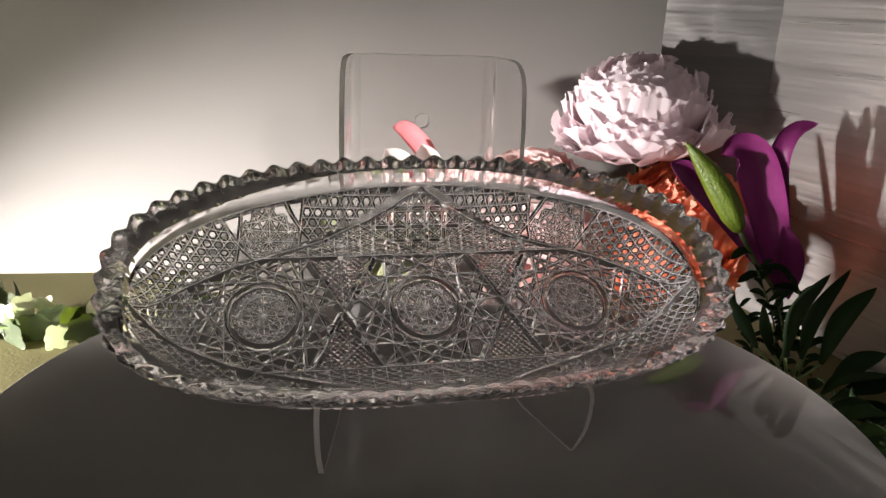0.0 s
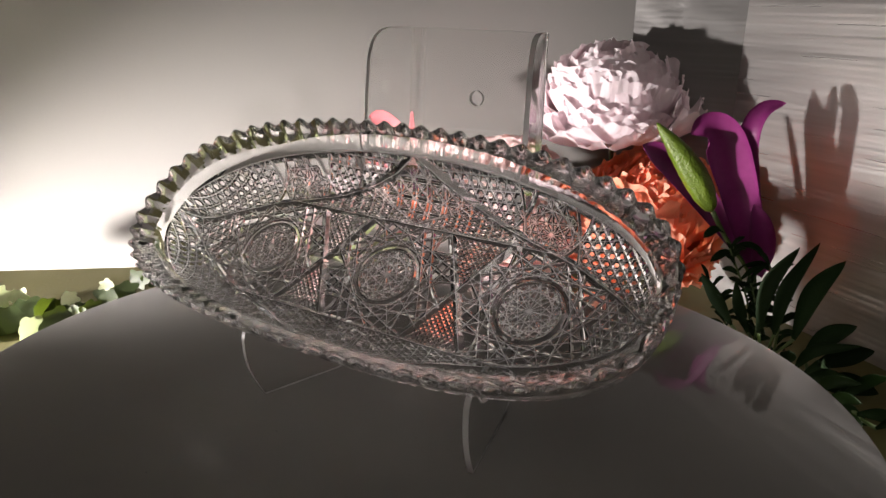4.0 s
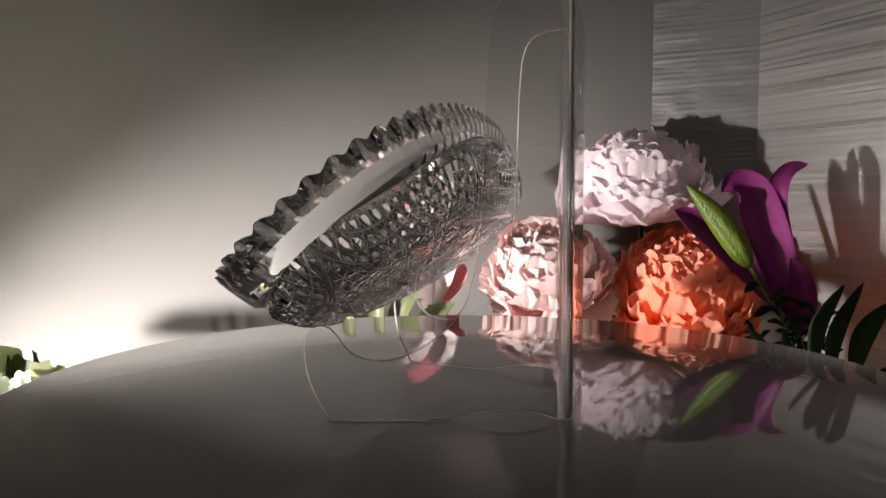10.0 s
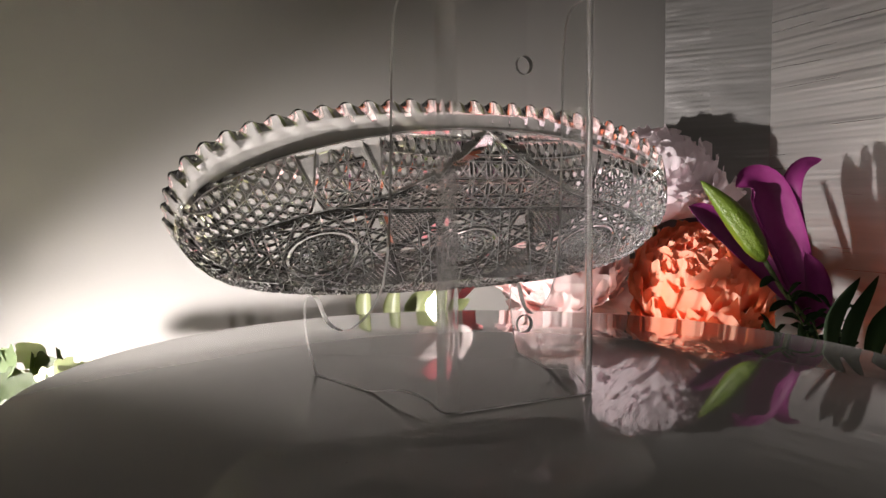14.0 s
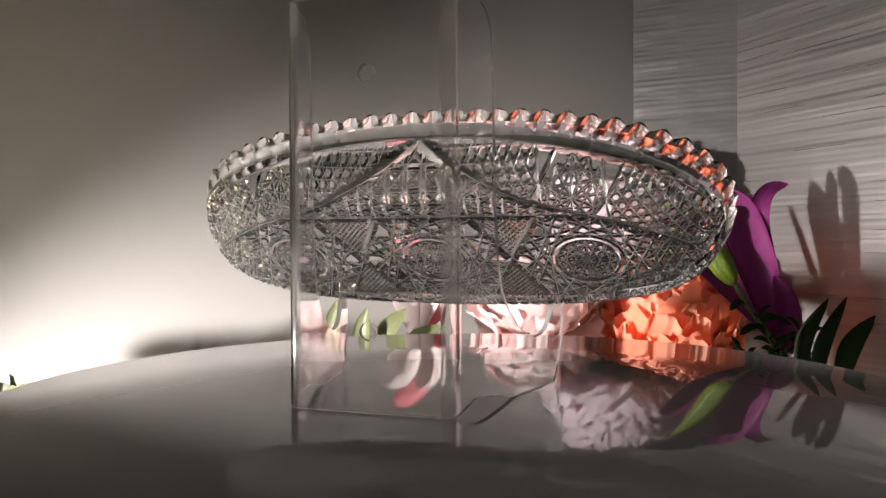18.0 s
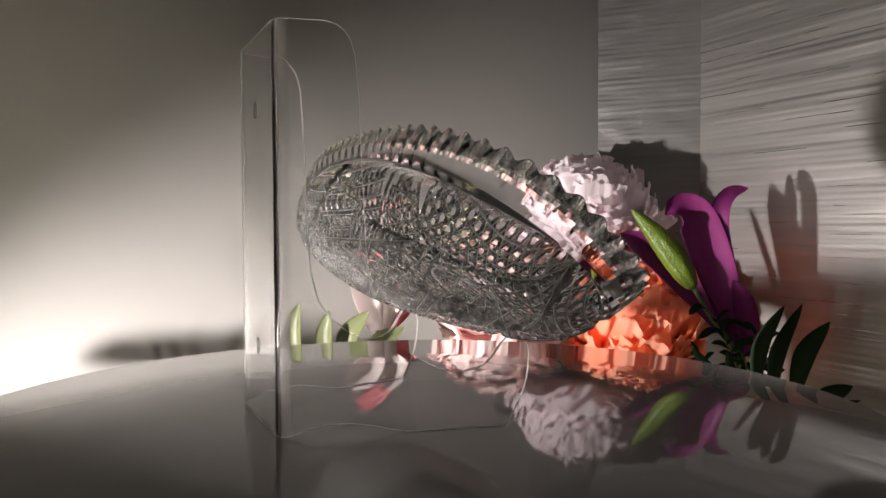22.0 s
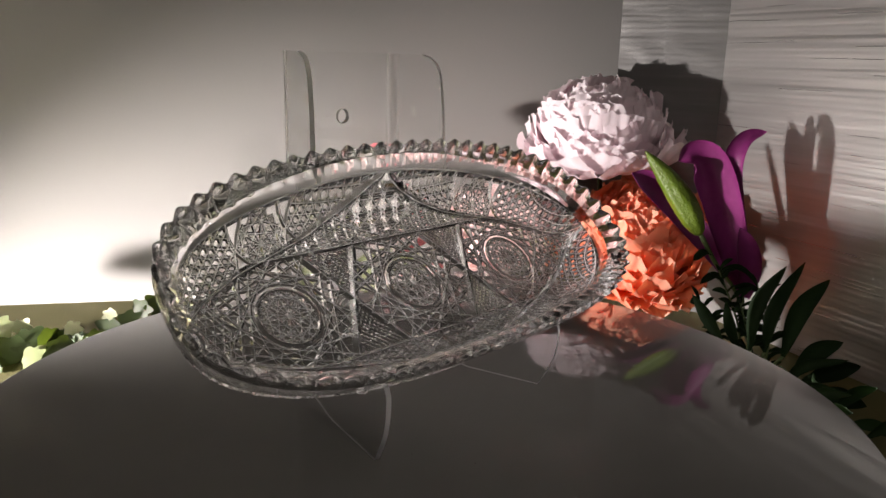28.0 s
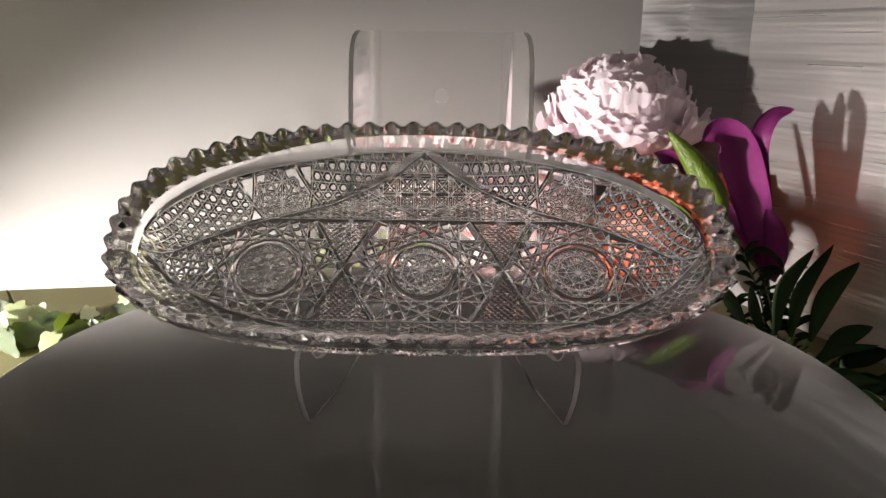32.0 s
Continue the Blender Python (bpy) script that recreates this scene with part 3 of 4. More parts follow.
def quad_mesh(name, co, quads, tris, smooth, attribute=None):
    """A mesh from arrays, with only the points that its faces use."""
    used = np.unique(np.concatenate([quads.ravel(), tris.ravel()]))
    where = np.zeros(len(co), np.int64)
    where[used] = np.arange(len(used))
    corners = np.concatenate([where[quads].ravel(), where[tris].ravel()]).astype(np.int32)
    starts = np.concatenate([np.arange(len(quads)) * 4, len(quads) * 4 + np.arange(len(tris)) * 3]).astype(np.int32)
    me = bpy.data.meshes.new(name)
    me.vertices.add(len(used))
    me.vertices.foreach_set("co", co[used].astype(np.float32).ravel())
    me.loops.add(len(corners))
    me.loops.foreach_set("vertex_index", corners)
    me.polygons.add(len(starts))
    me.polygons.foreach_set("loop_start", starts)
    me.polygons.foreach_set("use_smooth", smooth)
    me.materials.append(M_GLASS)
    me.update(calc_edges=True)
    if attribute is not None:
        me.attributes.new("cut_line", "FLOAT", "POINT").data.foreach_set("value", attribute[used].astype(np.float32))
    return me


def glass_dish():
    N, NV, TEETH = 2960, 521, 64
    # outer side: fractions of length, width and depth, from the rim to the middle of the bottom
    fl = np.array([1.0, 0.984, 0.962, 0.934, 0.902, 0.852, 0.76])
    fw = np.array([1.0, 0.970, 0.930, 0.865, 0.770, 0.640, 0.47])
    fd = np.array([0.0, 0.20, 0.42, 0.65, 0.84, 0.965, 1.0])
    key = np.array([0.0, 0.14, 0.30, 0.47, 0.62, 0.75, 0.88])
    steps = np.linspace(0, 1, 900)

    def smooth_at(vals):
        return np.interp(steps, np.linspace(0, 0.88, 200), np.convolve(np.pad(np.interp(np.linspace(0, 0.88, 200), key, vals), 9, mode="edge"), np.ones(19) / 19, "valid"))

    tail = np.where(steps > 0.88, np.clip((1.0 - steps) / 0.12, 2e-4, 1), 1)
    L, Wd, D = smooth_at(fl) * tail, smooth_at(fw) * tail, smooth_at(fd)
    L, Wd = L / L[0], Wd / Wd[0]
    # even spacing along the rim
    dense = np.linspace(0, 2 * np.pi, 8001)

    def oval(phi):
        c, s = np.cos(phi), np.sin(phi)
        return np.sign(c) * np.abs(c) ** (2 / POWER), np.sign(s) * np.abs(s) ** (2 / POWER)

    ox, ov = oval(dense)
    arc = np.concatenate([[0], np.cumsum(np.hypot(np.diff(ox) * HALF_L, np.diff(ov) * HALF_W))])
    phi = np.interp(np.arange(N) / N * arc[-1], arc, dense)
    ex, ev = oval(phi)
    saw = np.abs(((np.arange(N) / N * TEETH) % 1.0) * 2 - 1)
    notch = 0.35 * saw ** 2 + 0.65 * (0.5 - 0.5 * np.cos(np.pi * saw))
    band = 0.0112 - 0.0020 * (1 - saw) ** 1.5

    def ring(l, w, d):
        return np.stack([HALF_L * l * ex, HALF_W * w * ev, -(DIP * ex ** 2 * (1 - d) + DEEP * d)], 1)

    # the cut outside is a fine net of cross sections within the border oval
    EDGE = 0.135
    lb, wb = np.interp(EDGE, steps, L), np.interp(EDGE, steps, Wd)
    sub = steps >= EDGE
    wid, low = Wd[sub] * HALF_W, D[sub] * DEEP
    way = np.concatenate([[0], np.cumsum(np.hypot(np.diff(wid[::-1]), np.diff(low[::-1])))])
    q = np.linspace(-1, 1, NV)
    g = np.sign(q) * np.interp(np.abs(q) * way[-1], way, wid[::-1]) / wid[0]
    g[0], g[-1], g[NV // 2] = -1, 1, 0
    half = N // 2
    X = np.repeat((HALF_L * lb * ex[:half + 1])[:, None], NV, 1)
    V = (HALF_W * wb * np.abs(ev[:half + 1]))[:, None] * g[None]
    qx, qv = np.abs(X[:half // 2 + 1, NV // 2:]), V[:half // 2 + 1, NV // 2:]
    lo_s, hi_s = np.full(qx.shape, EDGE), np.full(qx.shape, 1.0)
    for _ in range(22):
        mid = (lo_s + hi_s) / 2
        over = (qx / (HALF_L * np.interp(mid, steps, L))) ** POWER + (qv / (HALF_W * np.interp(mid, steps, Wd))) ** POWER > 1
        hi_s, lo_s = np.where(over, mid, hi_s), np.where(over, lo_s, mid)
    mid = (lo_s + hi_s) / 2
    dd = np.interp(mid, steps, D)
    qz = -(DIP * np.clip(qx / (HALF_L * np.interp(mid, steps, L)), 0, 1) ** 2 * (1 - dd) + DEEP * dd)
    qz[:, -1] = -(DIP * (qx[:, -1] / (HALF_L * lb)) ** 2 * (1 - np.interp(EDGE, steps, D)) + DEEP * np.interp(EDGE, steps, D))
    Z = np.concatenate([qz[:, :0:-1], qz], 1)
    Z = np.concatenate([Z, Z[-2::-1] if half % 2 == 0 else Z[::-1]], 0)
    pts = np.stack([X, V, Z], 2)
    zx, zv = np.gradient(Z, axis=0) / (np.gradient(X, axis=0) - 1e-9), np.gradient(Z, axis=1) / (np.gradient(V, axis=1) + 1e-9)
    zx = zx - zv * np.gradient(V, axis=0) / (np.gradient(X, axis=0) - 1e-9)
    zx, zv = np.clip(zx, -2.5, 2.5), np.clip(zv, -2.5, 2.5)
    nrm = np.stack([zx, zv, -np.ones_like(zx)], 2)
    tall = np.linalg.norm(nrm, axis=2)
    nrm /= tall[..., None]
    dep = cuts(X, V) * np.clip(tall, 1, 1.6)
    # the rim of the net joins the border band
    dep[:, 0] = dep[:, -1] = 0
    dep[0] = dep[-1] = 0
    LINES[0] = True
    on = cuts(X, V)
    LINES[0] = False
    on[:, :2] = on[:, -2:] = on[:2] = on[-2:] = 0
    net = pts - nrm * dep[..., None]
    ids = np.arange(net.shape[0] * NV).reshape(net.shape[0], NV)
    ids[0], ids[-1] = ids[0, 0], ids[-1, 0]
    rim_ids = np.concatenate([ids[:, -1], ids[-2:0:-1, 0]])
    # the border band with its teeth, from the net up to the edge, and the plain inner side
    rows = []
    for s in np.linspace(EDGE, 0, 21)[1:]:
        d = float(np.interp(s, steps, D))
        p = ring(np.interp(s, steps, L), np.interp(s, steps, Wd), d)
        pull = np.clip(1 - d * DEEP / band, 0, 1) * (0.0002 + 0.0023 * notch)
        p[:, 0] -= np.sign(ex) * np.abs(ex) ** 0.8 * pull
        p[:, 1] -= np.sign(ev) * np.abs(ev) ** 0.8 * pull
        p[:, 2] -= 0.0027 * notch * max(0.0, 1 - d / 0.14)
        rows.append(p)
    split = len(rows) + 7
    thick = 0.0098
    for l, w, d, th in [(1, 1, 0, 0), (.998, .997, .02, 0), (.995, .992, .05, 0), (.991, .986, .085, 0), (.988, .980, .12, 0), (.985, .975, .16, 0), (.982, .970, .20, 0), (.976, .958, .26, thick), (.969, .946, .33, thick), (.958, .928, .42, .0083), (.928, .860, .62, .0078), (.890, .770, .77, .0075), (.82, .64, .835, .0072),
                        (.72, .50, .852, .0072), (.5, .36, .856, .006), (.3, .2, .857, .004), (.12, .09, .857, .001), (2e-4, 2e-4, .857, 0)]:
        p = ring(l, w, d)
        wall = np.full(N, thick if d <= 0.2 else th) - 0.0068 * np.clip(1 - d * DEEP / band, 0, 1)
        p[:, 0] -= np.sign(ex) * np.minimum(np.abs(ex) ** 0.8 * wall, np.abs(p[:, 0]) * 0.95)
        p[:, 1] -= np.sign(ev) * np.minimum(np.abs(ev) ** 0.8 * wall, np.abs(p[:, 1]) * 0.95)
        p[:, 2] -= 0.0025 * notch * max(0.0, 1 - d / 0.14)
        rows.append(p)
    n0 = net.shape[0] * NV
    co = np.concatenate([net.reshape(-1, 3)] + rows)
    line = np.zeros(len(co))
    line[:n0] = on.ravel()
    loops = [rim_ids] + [n0 + k * N + np.arange(N) for k in range(len(rows))]
    strips = np.stack([np.stack([a, np.roll(a, -1), np.roll(b, -1), b], -1) for a, b in zip(loops, loops[1:])])
    core = np.stack([ids[1:-2, :-1], ids[2:-1, :-1], ids[2:-1, 1:], ids[1:-2, 1:]], -1).reshape(-1, 4)[:, ::-1]
    fans = np.concatenate([np.stack([np.full(NV - 1, ids[0, 0]), ids[1, 1:], ids[1, :-1]], -1), np.stack([np.full(NV - 1, ids[-1, 0]), ids[-2, :-1], ids[-2, 1:]], -1)])
    none = np.zeros((0, 3), np.int64)
    # strips run round the rim the same way as the net
    flip = 1 if np.cross(co[strips[5, 3, 1]] - co[strips[5, 3, 0]], co[strips[5, 3, 3]] - co[strips[5, 3, 0]]) @ [1, 0, 0] > 0 else -1
    strips = strips[..., ::flip]
    k = core[len(core) // 2]
    if np.cross(co[k[1]] - co[k[0]], co[k[3]] - co[k[0]])[2] > 0:
        core, fans = core[:, ::-1], fans[:, ::-1]
    outer = np.concatenate([core, strips[split:].reshape(-1, 4)])
    smooth = np.concatenate([np.zeros(len(core), bool), np.ones(len(outer) - len(core), bool), np.zeros(len(fans), bool)])
    bowl = quad_mesh("bowl", co, outer, fans, smooth, line)
    rim = quad_mesh("rim", co, strips[:split].reshape(-1, 4), none, np.zeros(split * N, bool), line)
    thing = tagged(new("cut_glass_dish"), "oval cut-glass tray with star facets and scalloped rim", "dish")
    for me in (bowl, rim):
        me.transform(pose(*DISH_AT, DISH_TILT, 0, 0))
        part(me.name, me, thing)
    return thing


DISH = glass_dish()


# ---- flowers ----
def petal_mesh(name, seed, mat, cup, frill, curl, nu=13, nv=41):
    """A crinkled petal that grows from the origin along z to z = 1; its hollow side looks to +y."""
    rng = random.Random(seed)
    p1, p2, f1, f2 = rng.uniform(0, 6.3), rng.uniform(0, 6.3), rng.uniform(8.0, 11.5), rng.uniform(17, 22)
    verts = []
    for i in range(nu):
        r = i / (nu - 1)
        for j in range(nv):
            s = 2 * j / (nv - 1) - 1
            w = 0.50 * (0.20 + 0.80 * math.sin(min(1, r * 1.3) * math.pi / 2)) * (1 - 0.12 * max(0, r - 0.75) / 0.25)
            crimp = frill * 0.40 * r ** 2.4 * (math.sin(f1 * s + p1) + 0.5 * math.sin(f2 * s + p2) + 0.35 * r * math.sin(33 * s + p1))
            z = r * (1 - 0.26 * abs(s) ** 2.6 * r) + 0.015 * r ** 4 * (math.sin(f2 * 1.2 * s + p1) + math.sin(f1 * 1.6 * s + p2))
            y = cup * 0.44 * s * s * (0.35 + 0.65 * r) - cup * 0.9 * (r - r * r) - curl * r ** 3 + crimp
            verts.append((w * s, y, z))
    return mesh_of(name, verts, grid_faces(nu, nv), mat)


def peony(label, at, axis, mat, whorls, seed, frill=0.12, stem_to=None):
    """whorls: how many petals, how far they open in degrees, their length, relative width and how far their tips bend out."""
    thing = tagged(new("peony"), label, "flower")
    thing.matrix_basis = Matrix.Translation(at) @ frame_of(axis)
    rng = random.Random(seed)
    for w, (n, tilt, length, wide, curl) in enumerate(whorls):
        kinds = [petal_mesh("petal", seed * 100 + w * 5 + k, mat, cup=(0.50, 0.40, 0.60)[k], frill=frill * (0.8 + 0.2 * k), curl=curl + 0.05 * (k - 1)) for k in range(3)]
        for i in range(n):
            turn = 2 * math.pi * (i + 0.37 * w) / n + rng.uniform(-0.2, 0.2)
            a = radians(tilt + rng.uniform(-6, 6))
            size = length * rng.uniform(0.90, 1.08)
            m = Matrix.Rotation(turn, 4, "Z") @ Matrix.Rotation(a, 4, "X") @ Matrix.Rotation(rng.uniform(-0.25, 0.25), 4, "Z")
            part("petal", kinds[rng.randrange(3)], thing, m @ Matrix.Diagonal((size * wide, size * wide, size, 1)))
    if stem_to is not None:
        inv = thing.matrix_basis.inverted()
        tube("stem", [inv @ Vector(at), inv @ (Vector(at).lerp(Vector(stem_to), 0.5) + Vector((0.01, 0.01, 0))), inv @ Vector(stem_to)], 0.0035, M_STEM, thing)
    return thing


BALL = [(5, 8, .082, .80, -.26), (8, 22, .086, 1.0, -.26), (11, 35, .088, 1.1, -.26), (12, 48, .089, 1.15, -.26), (13, 60, .088, 1.2, -.24), (12, 70, .086, 1.2, -.20)]
peony("large pale pink silk peony with ruffled petals", (0.275, 0.495, 0.0965), (-0.05, -0.16, 1.0), M_PINK, [(n, t, l * 1.053, w, c) for n, t, l, w, c in BALL + [(11, 77, .090, 1.2, -.12), (10, 84, .098, 1.25, -.05)]], 3, frill=0.065, stem_to=(0.285, 0.52, TABLE_Z + 0.003))
peony("coral orange silk peony in full bloom behind the turntable", (0.319, 0.448, -0.026), (-0.08, -0.45, 0.88), M_ORANGE,
      [(5, 8, .090, .85, -.26), (8, 20, .094, 1.1, -.26), (10, 33, .097, 1.15, -.26), (12, 46, .098, 1.2, -.25), (13, 59, .097, 1.2, -.22), (13, 72, .096, 1.25, -.16), (12, 86, .092, 1.3, -.06), (10, 102, .084, 1.3, .02)], 7, frill=0.115, stem_to=(0.33, 0.48, TABLE_Z + 0.003))
peony("blush pink silk peony with a pale lit side", (0.152, 0.455, 0.000), (-0.22, -0.45, 0.87), M_BLUSH, [(n, t, l * 0.90, w * 1.1, c) for n, t, l, w, c in BALL] + [(10, 74, .082, 1.1, .0), (8, 92, .080, 1.1, .06)], 11, frill=0.08, stem_to=(0.19, 0.49, TABLE_Z + 0.003))


def purple_lily():
    thing = tagged(new("lily"), "deep purple silk lily with a curled petal", "flower")
    o = Vector((0.388, 0.312, -0.030))
    thing.matrix_basis = Matrix.Translation(o)

    def rel(*pts):
        return [Vector(p) - o for p in pts]

    blade("petal", rel((.390, .316, -.025), (.384, .318, .025), (.374, .320, .070), (.3675, .321, .105), (.3705, .322, .129), (.382, .323, .1435), (.401, .323, .1485)), 0.0105, (-0.55, -0.8, 0.1), M_PURPLE, thing, cup=0.45, point=0.55, base=0.75, nu=25)
    blade("petal", rel((.386, .310, -.025), (.366, .302, .030), (.345, .298, .080), (.326, .297, .116), (.310, .296, .126), (.296, .297, .120)), 0.0205, (-0.35, -0.9, 0.35), M_PURPLE, thing, cup=0.55, point=0.45, base=0.3, wave=0.04, nu=25)
    blade("petal", rel((.388, .318, -.025), (.374, .326, .030), (.360, .334, .080), (.346, .340, .115), (.332, .338, .128)), 0.0195, (-0.3, -0.95, 0.0), M_PURPLE, thing, cup=0.35, point=0.5, base=0.3, nu=21)
    blade("petal", rel((.384, .314, -.020), (.350, .332, .026), (.316, .342, .064), (.284, .346, .090), (.266, .346, .100)), 0.0155, (-0.25, -0.85, 0.5), M_PURPLE, thing, cup=0.3, point=0.5, base=0.35)
    blade("petal", rel((.390, .308, -.030), (.388, .298, .000), (.378, .291, .030), (.366, .288, .052)), 0.0120, (-0.4, -0.9, 0.1), M_PURPLE, thing, cup=0.5, point=0.5, base=0.5)
    tube("stem", rel((.388, .312, -.026), (.394, .308, -.06), (.41, .31, TABLE_Z + 0.003)), 0.0035, M_STEM, thing)
    return thing


purple_lily()


def green_bud():
    thing = tagged(new("lily_bud"), "closed green lily bud on a thin stem", "flower bud")
    base, tip = Vector((0.3265, 0.2925, 0.0430)), Vector((0.2690, 0.3215, 0.1270))
    thing.matrix_basis = Matrix.Translation(base)
    ax = tip - base
    f = frame_of(ax, (0.2, 0.9, 0.3)).to_3x3()
    nu, sides = 30, 36
    verts = []
    for i in range(nu):
        u = i / (nu - 1)
        r = 0.0112 * (math.sin(math.pi * min(1, u ** 0.72)) ** 0.72) + 0.0012 * (1 - u)
        bend = Vector((0.004 * math.sin(math.pi * u), 0, 0))
        for k in range(sides):
            a = 2 * math.pi * k / sides
            rr = r * (1 + 0.10 * math.cos(2 * a) - 0.22 * max(0, 1 - abs(((a + 0.9) % (2 * math.pi)) - math.pi) / 0.3) + 0.03 * math.cos(6 * a + 1)) * (1 + 0.05 * noise.noise(Vector((math.cos(a) * 2, math.sin(a) * 2, u * 14))))
            verts.append(ax * u + f @ (Vector((rr * math.cos(a), rr * math.sin(a), 0)) + bend))
    faces = [(i * sides + k, i * sides + (k + 1) % sides, (i + 1) * sides + (k + 1) % sides, (i + 1) * sides + k) for i in range(nu - 1) for k in range(sides)]
    faces.append(tuple(range(sides))[::-1])
    part("bud", mesh_of("bud", verts, faces, M_BUD), thing)
    tube("stem", [Vector((0, 0, 0)), Vector((0.0215, 0.0035, -0.032)), Vector((0.052, 0.006, -0.070)), Vector((0.085, 0.02, TABLE_Z - 0.040))], 0.0026, M_STEM, thing)
    for k, (u, dx) in enumerate(((0.25, -0.025), (0.45, 0.03), (0.55, -0.032), (0.7, 0.03))):
        p = Vector((0, 0, 0)).lerp(Vector((0.062, 0.008, -0.085)), u)
        blade("leaf", [p, p + Vector((dx * 0.5, -0.006, 0.004)), p + Vector((dx, -0.01, -0.004))], 0.0045, (0, -0.6, 1), M_LEAF, thing, cup=0.2, nu=9, nv=5)
    return thing


green_bud()


def fine_sprig(label, foot, tip, n, seed, long, mat):
    """A thin stem with many narrow leaves standing off it."""
    rng = random.Random(seed)
    thing = tagged(new("fine_sprig"), label, "leaves")
    o = Vector(foot)
    thing.matrix_basis = Matrix.Translation(o)
    line = spline([(0, 0, 0), (Vector(tip) - o) * 0.5 + Vector((0.006, -0.006, 0)), Vector(tip) - o], n + 1)
    tube("stem", [line[0], line[n // 2], line[-1]], 0.0014, M_STEM, thing, n=10, sides=6)
    for k in range(n):
        p, a = line[k + 1], rng.uniform(0, 6.283)
        d = Vector((math.cos(a), 0.7 * math.sin(a) - 0.2, rng.uniform(0.1, 0.9))).normalized() * long * rng.uniform(0.6, 1.1)
        blade("leaf", [p, p + d * 0.5 + Vector((0, 0, 0.003)), p + d], 0.0026 * rng.uniform(0.8, 1.3), (0, -0.7, 0.7), mat, thing, cup=0.2, nu=7, nv=5, point=0.4, base=0.3)
    return thing


for foot, tip, n, seed in (((0.372, 0.262, TABLE_Z + 0.001), (0.338, 0.268, 0.012), 26, 1), ((0.368, 0.256, TABLE_Z + 0.001), (0.352, 0.246, -0.012), 24, 2), ((0.350, 0.268, TABLE_Z + 0.001), (0.322, 0.272, -0.022), 20, 3), ((0.39, 0.25, TABLE_Z + 0.001), (0.372, 0.25, 0.0), 22, 4)):
    fine_sprig("fine dark green silk sprig beside the lily", foot, tip, n, seed, 0.021, M_LEAF)


def leaf_sprig(label, foot, leaves, mat, width, stem=True):
    thing = tagged(new("leaf_sprig"), label, "leaves")
    o = Vector(foot)
    thing.matrix_basis = Matrix.Translation(o)
    for k, (a, b, c, w) in enumerate(leaves):
        a, b, c = Vector(a), Vector(b), Vector(c)
        blade("leaf", [a - o, b - o, c - o], width * w, (-0.5, -0.8, 0.3), mat, thing, cup=0.25, fold=0.15, point=0.35, base=0.2, wave=0.02)
        if stem:
            tube("stem", [a - o, (a - o).lerp(Vector((0, 0, 0)), 0.5), Vector((0, 0, 0.003))], 0.0018, M_STEM, thing, n=8, sides=6)
    return thing


leaf_sprig("dark green silk lily leaves, upright beside the turntable", (0.375, 0.24, TABLE_Z + 0.003), [
    ((.352, .215, -.055), (.350, .206, -.005), (.367, .1955, .036), 1.0),
    ((.372, .222, -.060), (.372, .214, -.012), (.3935, .2095, .036), 1.0),
    ((.392, .222, -.065), (.400, .216, -.015), (.423, .212, .018), 1.3),
    ((.340, .245, -.060), (.325, .255, -.035), (.310, .262, -.012), 0.9),
    ((.36, .25, -.070), (.345, .245, -.04), (.335, .240, -.012), 0.8)], M_LEAF, 0.0074)
leaf_sprig("low dark rose-like leaves lying beside the turntable", (0.40, 0.19, TABLE_Z + 0.003), [
    ((.395, .205, -.075), (.412, .200, -.052), (.435, .195, -.040), 1.3),
    ((.400, .195, -.080), (.425, .190, -.068), (.452, .188, -.062), 1.3),
    ((.400, .185, -.090), (.420, .170, -.085), (.440, .155, -.088), 1.4),
    ((.385, .180, -.085), (.395, .160, -.075), (.405, .140, -.072), 1.2),
    ((.38, .155, -.095), (.39, .130, -.088), (.40, .105, -.09), 1.2),
    ((.375, .20, -.08), (.368, .185, -.062), (.362, .175, -.055), 1.0)] + [((.385 + .012 * math.sin(3 * k), .20 - .012 * k, -.085), (.392 + .02 * math.sin(3 * k), .185 - .012 * k, -.070 + .01 * math.cos(5 * k)), (.398 + .05 * math.sin(3 * k + .5), .165 - .012 * k, -.066 + .02 * math.cos(5 * k)), 0.8) for k in range(10)], M_LEAF, 0.0072)


def white_lily():
    thing = tagged(new("white_lily"), "white silk lily with rose-red petal tips", "flower")
    o = Vector((0.005, 0.455, -0.02))
    thing.matrix_basis = Matrix.Translation(o)

    def rel(*pts):
        return [Vector(p) - o for p in pts]

    blade("petal", rel((.005, .455, -.02), (-.005, .450, .02), (-.012, .448, .06), (-.030, .452, .085)), 0.020, (0.2, -1, 0.3), M_WHITE, thing, cup=0.3, base=0.3)
    blade("petal", rel((.008, .457, -.02), (.020, .455, .02), (.022, .457, .06), (.012, .462, .090)), 0.018, (-0.1, -1, 0.3), M_WHITE, thing, cup=0.3, base=0.3)
    blade("petal", rel((.010, .462, -.02), (.026, .470, .03), (.020, .476, .075), (-.004, .480, .103), (-.022, .480, .106)), 0.013, (-0.2, -1, -0.2), M_RED, thing, cup=0.3, base=0.35)
    blade("petal", rel((.012, .458, -.02), (.034, .460, .01), (.048, .460, .035)), 0.013, (0, -1, 0.4), M_RED, thing, cup=0.3, base=0.35)
    tube("stem", rel((.006, .457, -.015), (.004, .47, -.07), (.01, .48, TABLE_Z + 0.003)), 0.0035, M_STEM, thing)
    return thing


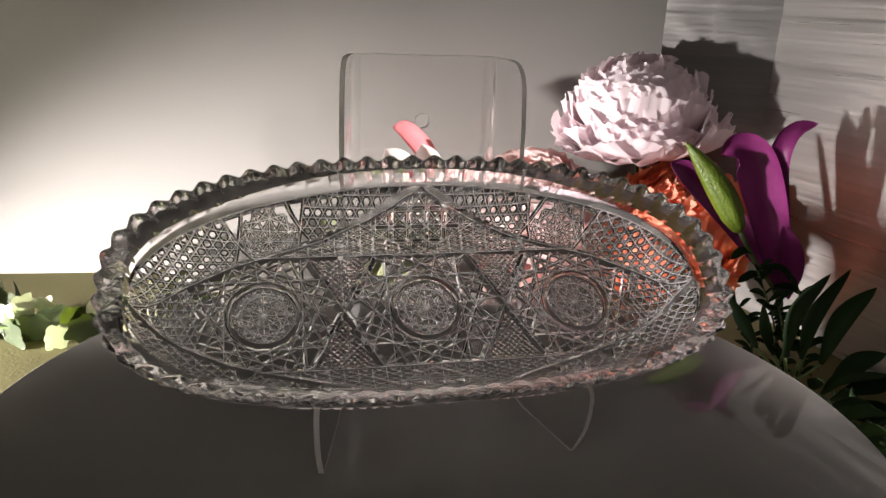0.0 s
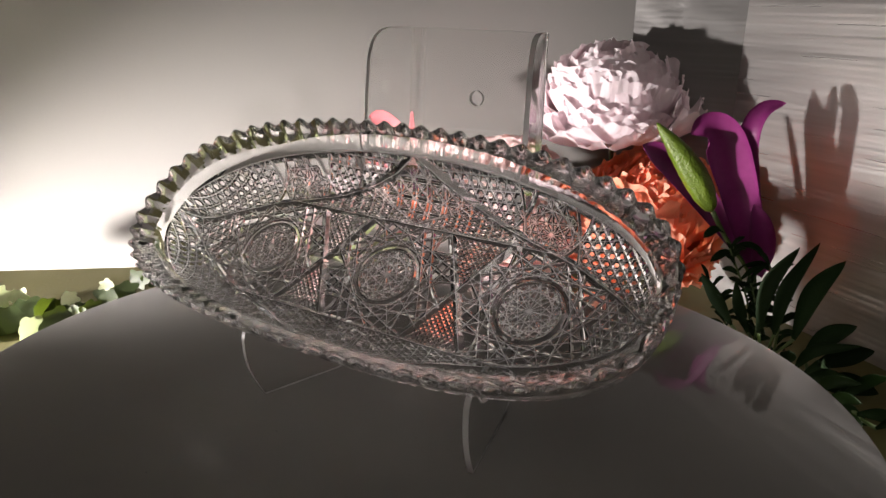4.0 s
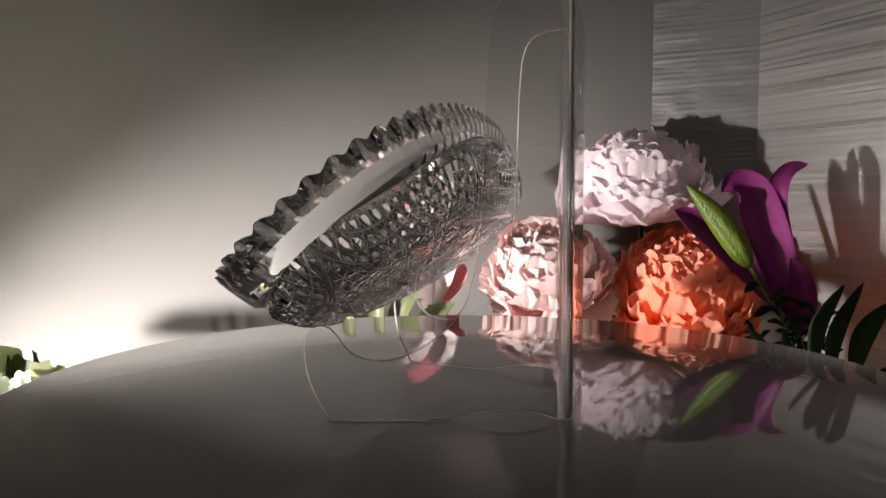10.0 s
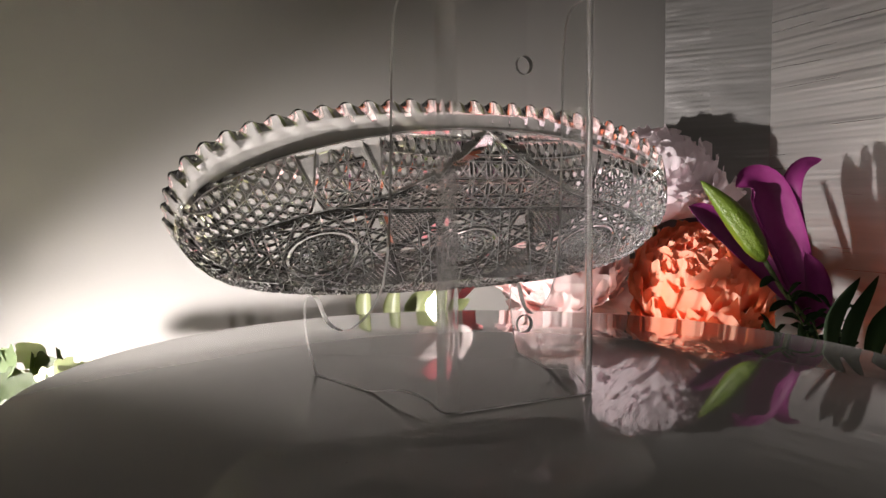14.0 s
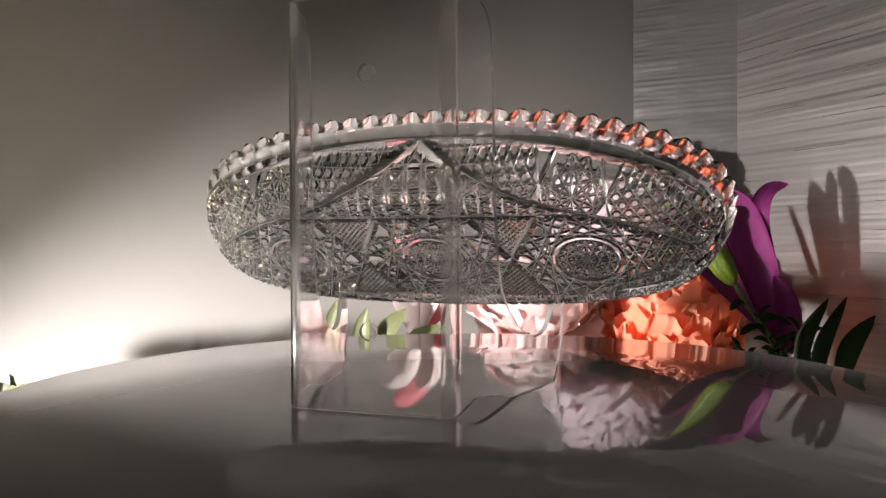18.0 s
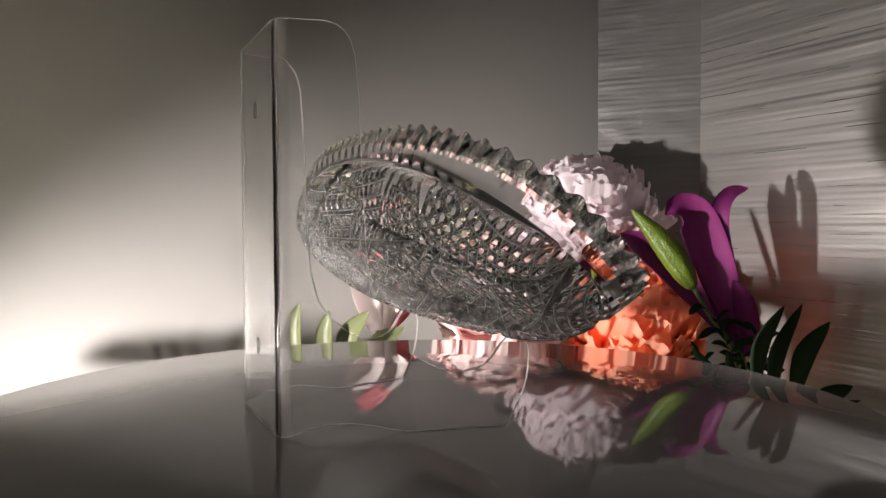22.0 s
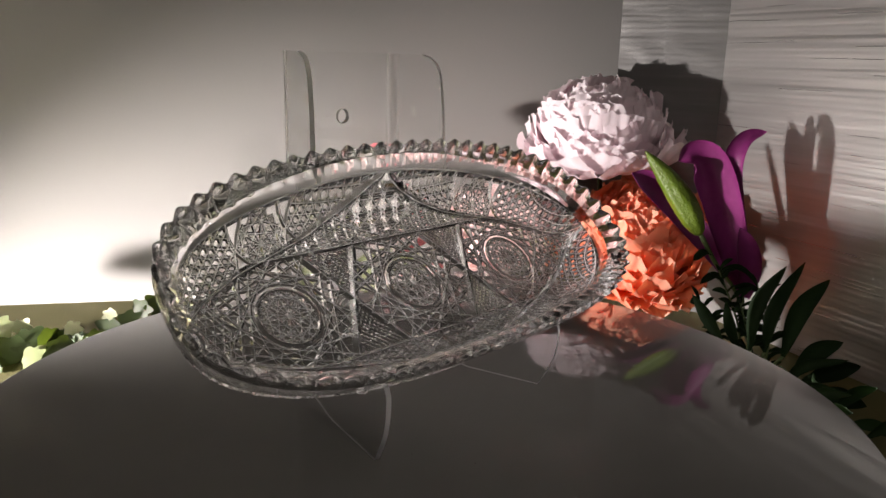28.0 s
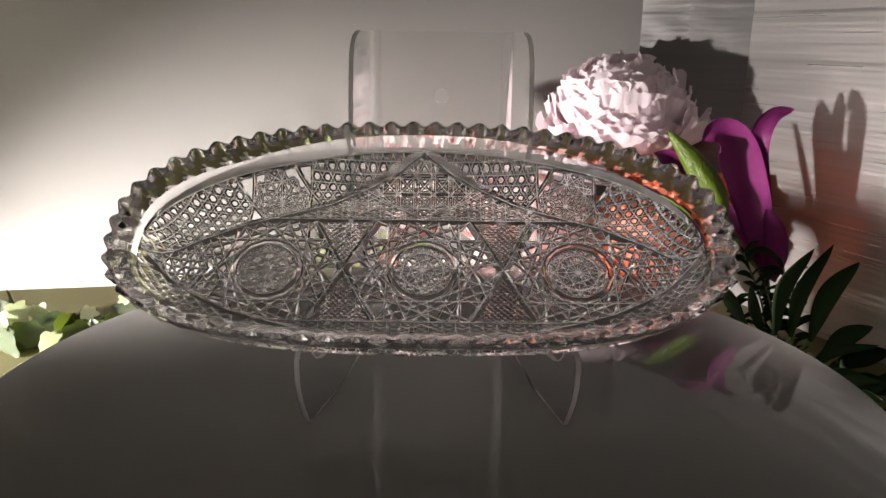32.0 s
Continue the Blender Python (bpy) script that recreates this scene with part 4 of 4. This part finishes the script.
white_lily()
leaf_sprig("pale green silk lily leaves behind the turntable", (-0.03, 0.44, TABLE_Z + 0.003), [
    ((-.085, .43, -.07), (-.090, .432, -.015), (-.085, .435, .022), 1.0),
    ((-.055, .425, -.07), (-.055, .422, -.02), (-.050, .420, .014), 1.1),
    ((-.035, .425, -.07), (-.028, .420, -.02), (-.005, .418, .012), 1.3),
    ((-.02, .43, -.07), (.005, .425, -.030), (.035, .425, -.008), 1.2)], M_LIME, 0.011)


def ivy_leaf_mesh(name, seed, mat):
    """A five-lobed leaf in the xz plane, stalk at the origin, a little domed."""
    rng = random.Random(seed)
    lobes = [(0.0, 1.0), (0.9, 0.72), (-0.9, 0.72), (1.9, 0.48), (-1.9, 0.48)]
    ring, n = [], 40
    for k in range(n):
        a = -math.pi + 2 * math.pi * (k + 0.5) / n
        r = 0.44 + max(0.54 * s * max(0, 1 - abs(a - c) / 0.60) ** 0.75 for c, s in lobes) + rng.uniform(-0.02, 0.02)
        ring.append((a, r))
    verts = [(0, 0, 0.28)]
    for f in (0.35, 0.7, 1.0):
        for a, r in ring:
            x, z = r * f * math.sin(a) * 0.62, 0.28 + r * f * math.cos(a) * 0.72
            verts.append((x, -0.10 * (x * x + (z - 0.3) ** 2) + 0.03 * math.sin(7 * x + seed) * f, z))
    faces = [(0, 1 + (k + 1) % n, 1 + k) for k in range(n)]
    for q in range(2):
        faces += [(1 + q * n + k, 1 + q * n + (k + 1) % n, 1 + (q + 1) * n + (k + 1) % n, 1 + (q + 1) * n + k) for k in range(n)]
    return mesh_of(name, verts, faces, mat)


def ivy_vine():
    thing = tagged(new("ivy_vine"), "trailing ivy with green and cream leaves along the turntable", "ivy")
    o = Vector((-0.33, 0.34, TABLE_Z + 0.003))
    thing.matrix_basis = Matrix.Translation(o)
    rng = random.Random(4)
    kinds = [ivy_leaf_mesh("leaf", k, M_IVY) for k in range(4)] + [ivy_leaf_mesh("leaf", 9 + k, M_IVYW) for k in range(2)]
    line = [Vector(p) for p in ((-.54, .335, -.060), (-.48, .325, -.066), (-.42, .31, -.080), (-.37, .315, -.083), (-.32, .325, -.080), (-.27, .335, -.078), (-.21, .345, -.080), (-.15, .36, -.085))]
    tube("stem", [p - o for p in line], 0.0022, M_STEM, thing, n=30, sides=6)
    spots = [(-.446, .318, -.052, .044, 0), (-.436, .306, -.072, .042, 1), (-.430, .330, -.046, .036, 4), (-.410, .322, -.058, .034, 2), (-.404, .312, -.066, .026, 5), (-.398, .306, -.084, .044, 3), (-.388, .318, -.060, .030, 5), (-.376, .308, -.078, .036, 0),
             (-.372, .326, -.062, .022, 4), (-.360, .314, -.074, .038, 1), (-.352, .304, -.088, .034, 5), (-.344, .318, -.072, .030, 2), (-.332, .310, -.082, .034, 0), (-.322, .326, -.064, .020, 4), (-.314, .318, -.080, .030, 3), (-.300, .322, -.074, .026, 1),
             (-.288, .334, -.052, .016, 5), (-.282, .328, -.070, .028, 0), (-.268, .336, -.058, .026, 1), (-.256, .340, -.048, .026, 2), (-.244, .344, -.044, .028, 0), (-.232, .346, -.046, .024, 3), (-.222, .350, -.052, .024, 1), (-.208, .352, -.060, .022, 2)]
    spots += [(rng.uniform(-.47, -.22), rng.uniform(.32, .36), rng.uniform(-.098, -.074), rng.uniform(.022, .036), rng.randrange(4)) for _ in range(26)]
    for x, y, z, s, k in spots:
        turn = Euler((radians(rng.uniform(-30, 20)), radians(rng.uniform(-120, 120)), radians(rng.uniform(-38, 38)))).to_matrix().to_4x4()
        p = Vector((x, y, z)) - o - turn @ Vector((0, 0, 0.42 * s))
        part("leaf", kinds[k], thing, Matrix.Translation(p) @ turn @ Matrix.Scale(s, 4))
    # the vine's end, added mostly out of view: dark leaves that shadow the wall
    for i in range(10):
        turn = Euler((radians(rng.uniform(-12, 12)), radians(rng.uniform(70, 110)), radians(-50 + rng.uniform(-10, 10)))).to_matrix().to_4x4()
        s = 0.026 - 0.006 * (i == 0) + rng.uniform(-.003, .003)
        p = Vector((-.530 + .0145 * i, .330, -.0525 + rng.uniform(-.002, .002))) - o - turn @ Vector((0, 0, 0.42 * s))
        part("leaf", kinds[i % 4], thing, Matrix.Translation(p) @ turn @ Matrix.Scale(s, 4))
    return thing


ivy_vine()


# ---- movement ----
def motions():
    walk(TURNTABLE, [(t, pose(0.010, 0, 0, 0, 0, a)) for t, a in SPIN])
    walk(STAND, [(t, pose(0, 0, 0.0004, 0, 0, a)) for t, a in SPIN])
    walk(DISH, [(t, pose(0, 0, 0.0004, 0, 0, a)) for t, a in SPIN])


motions()
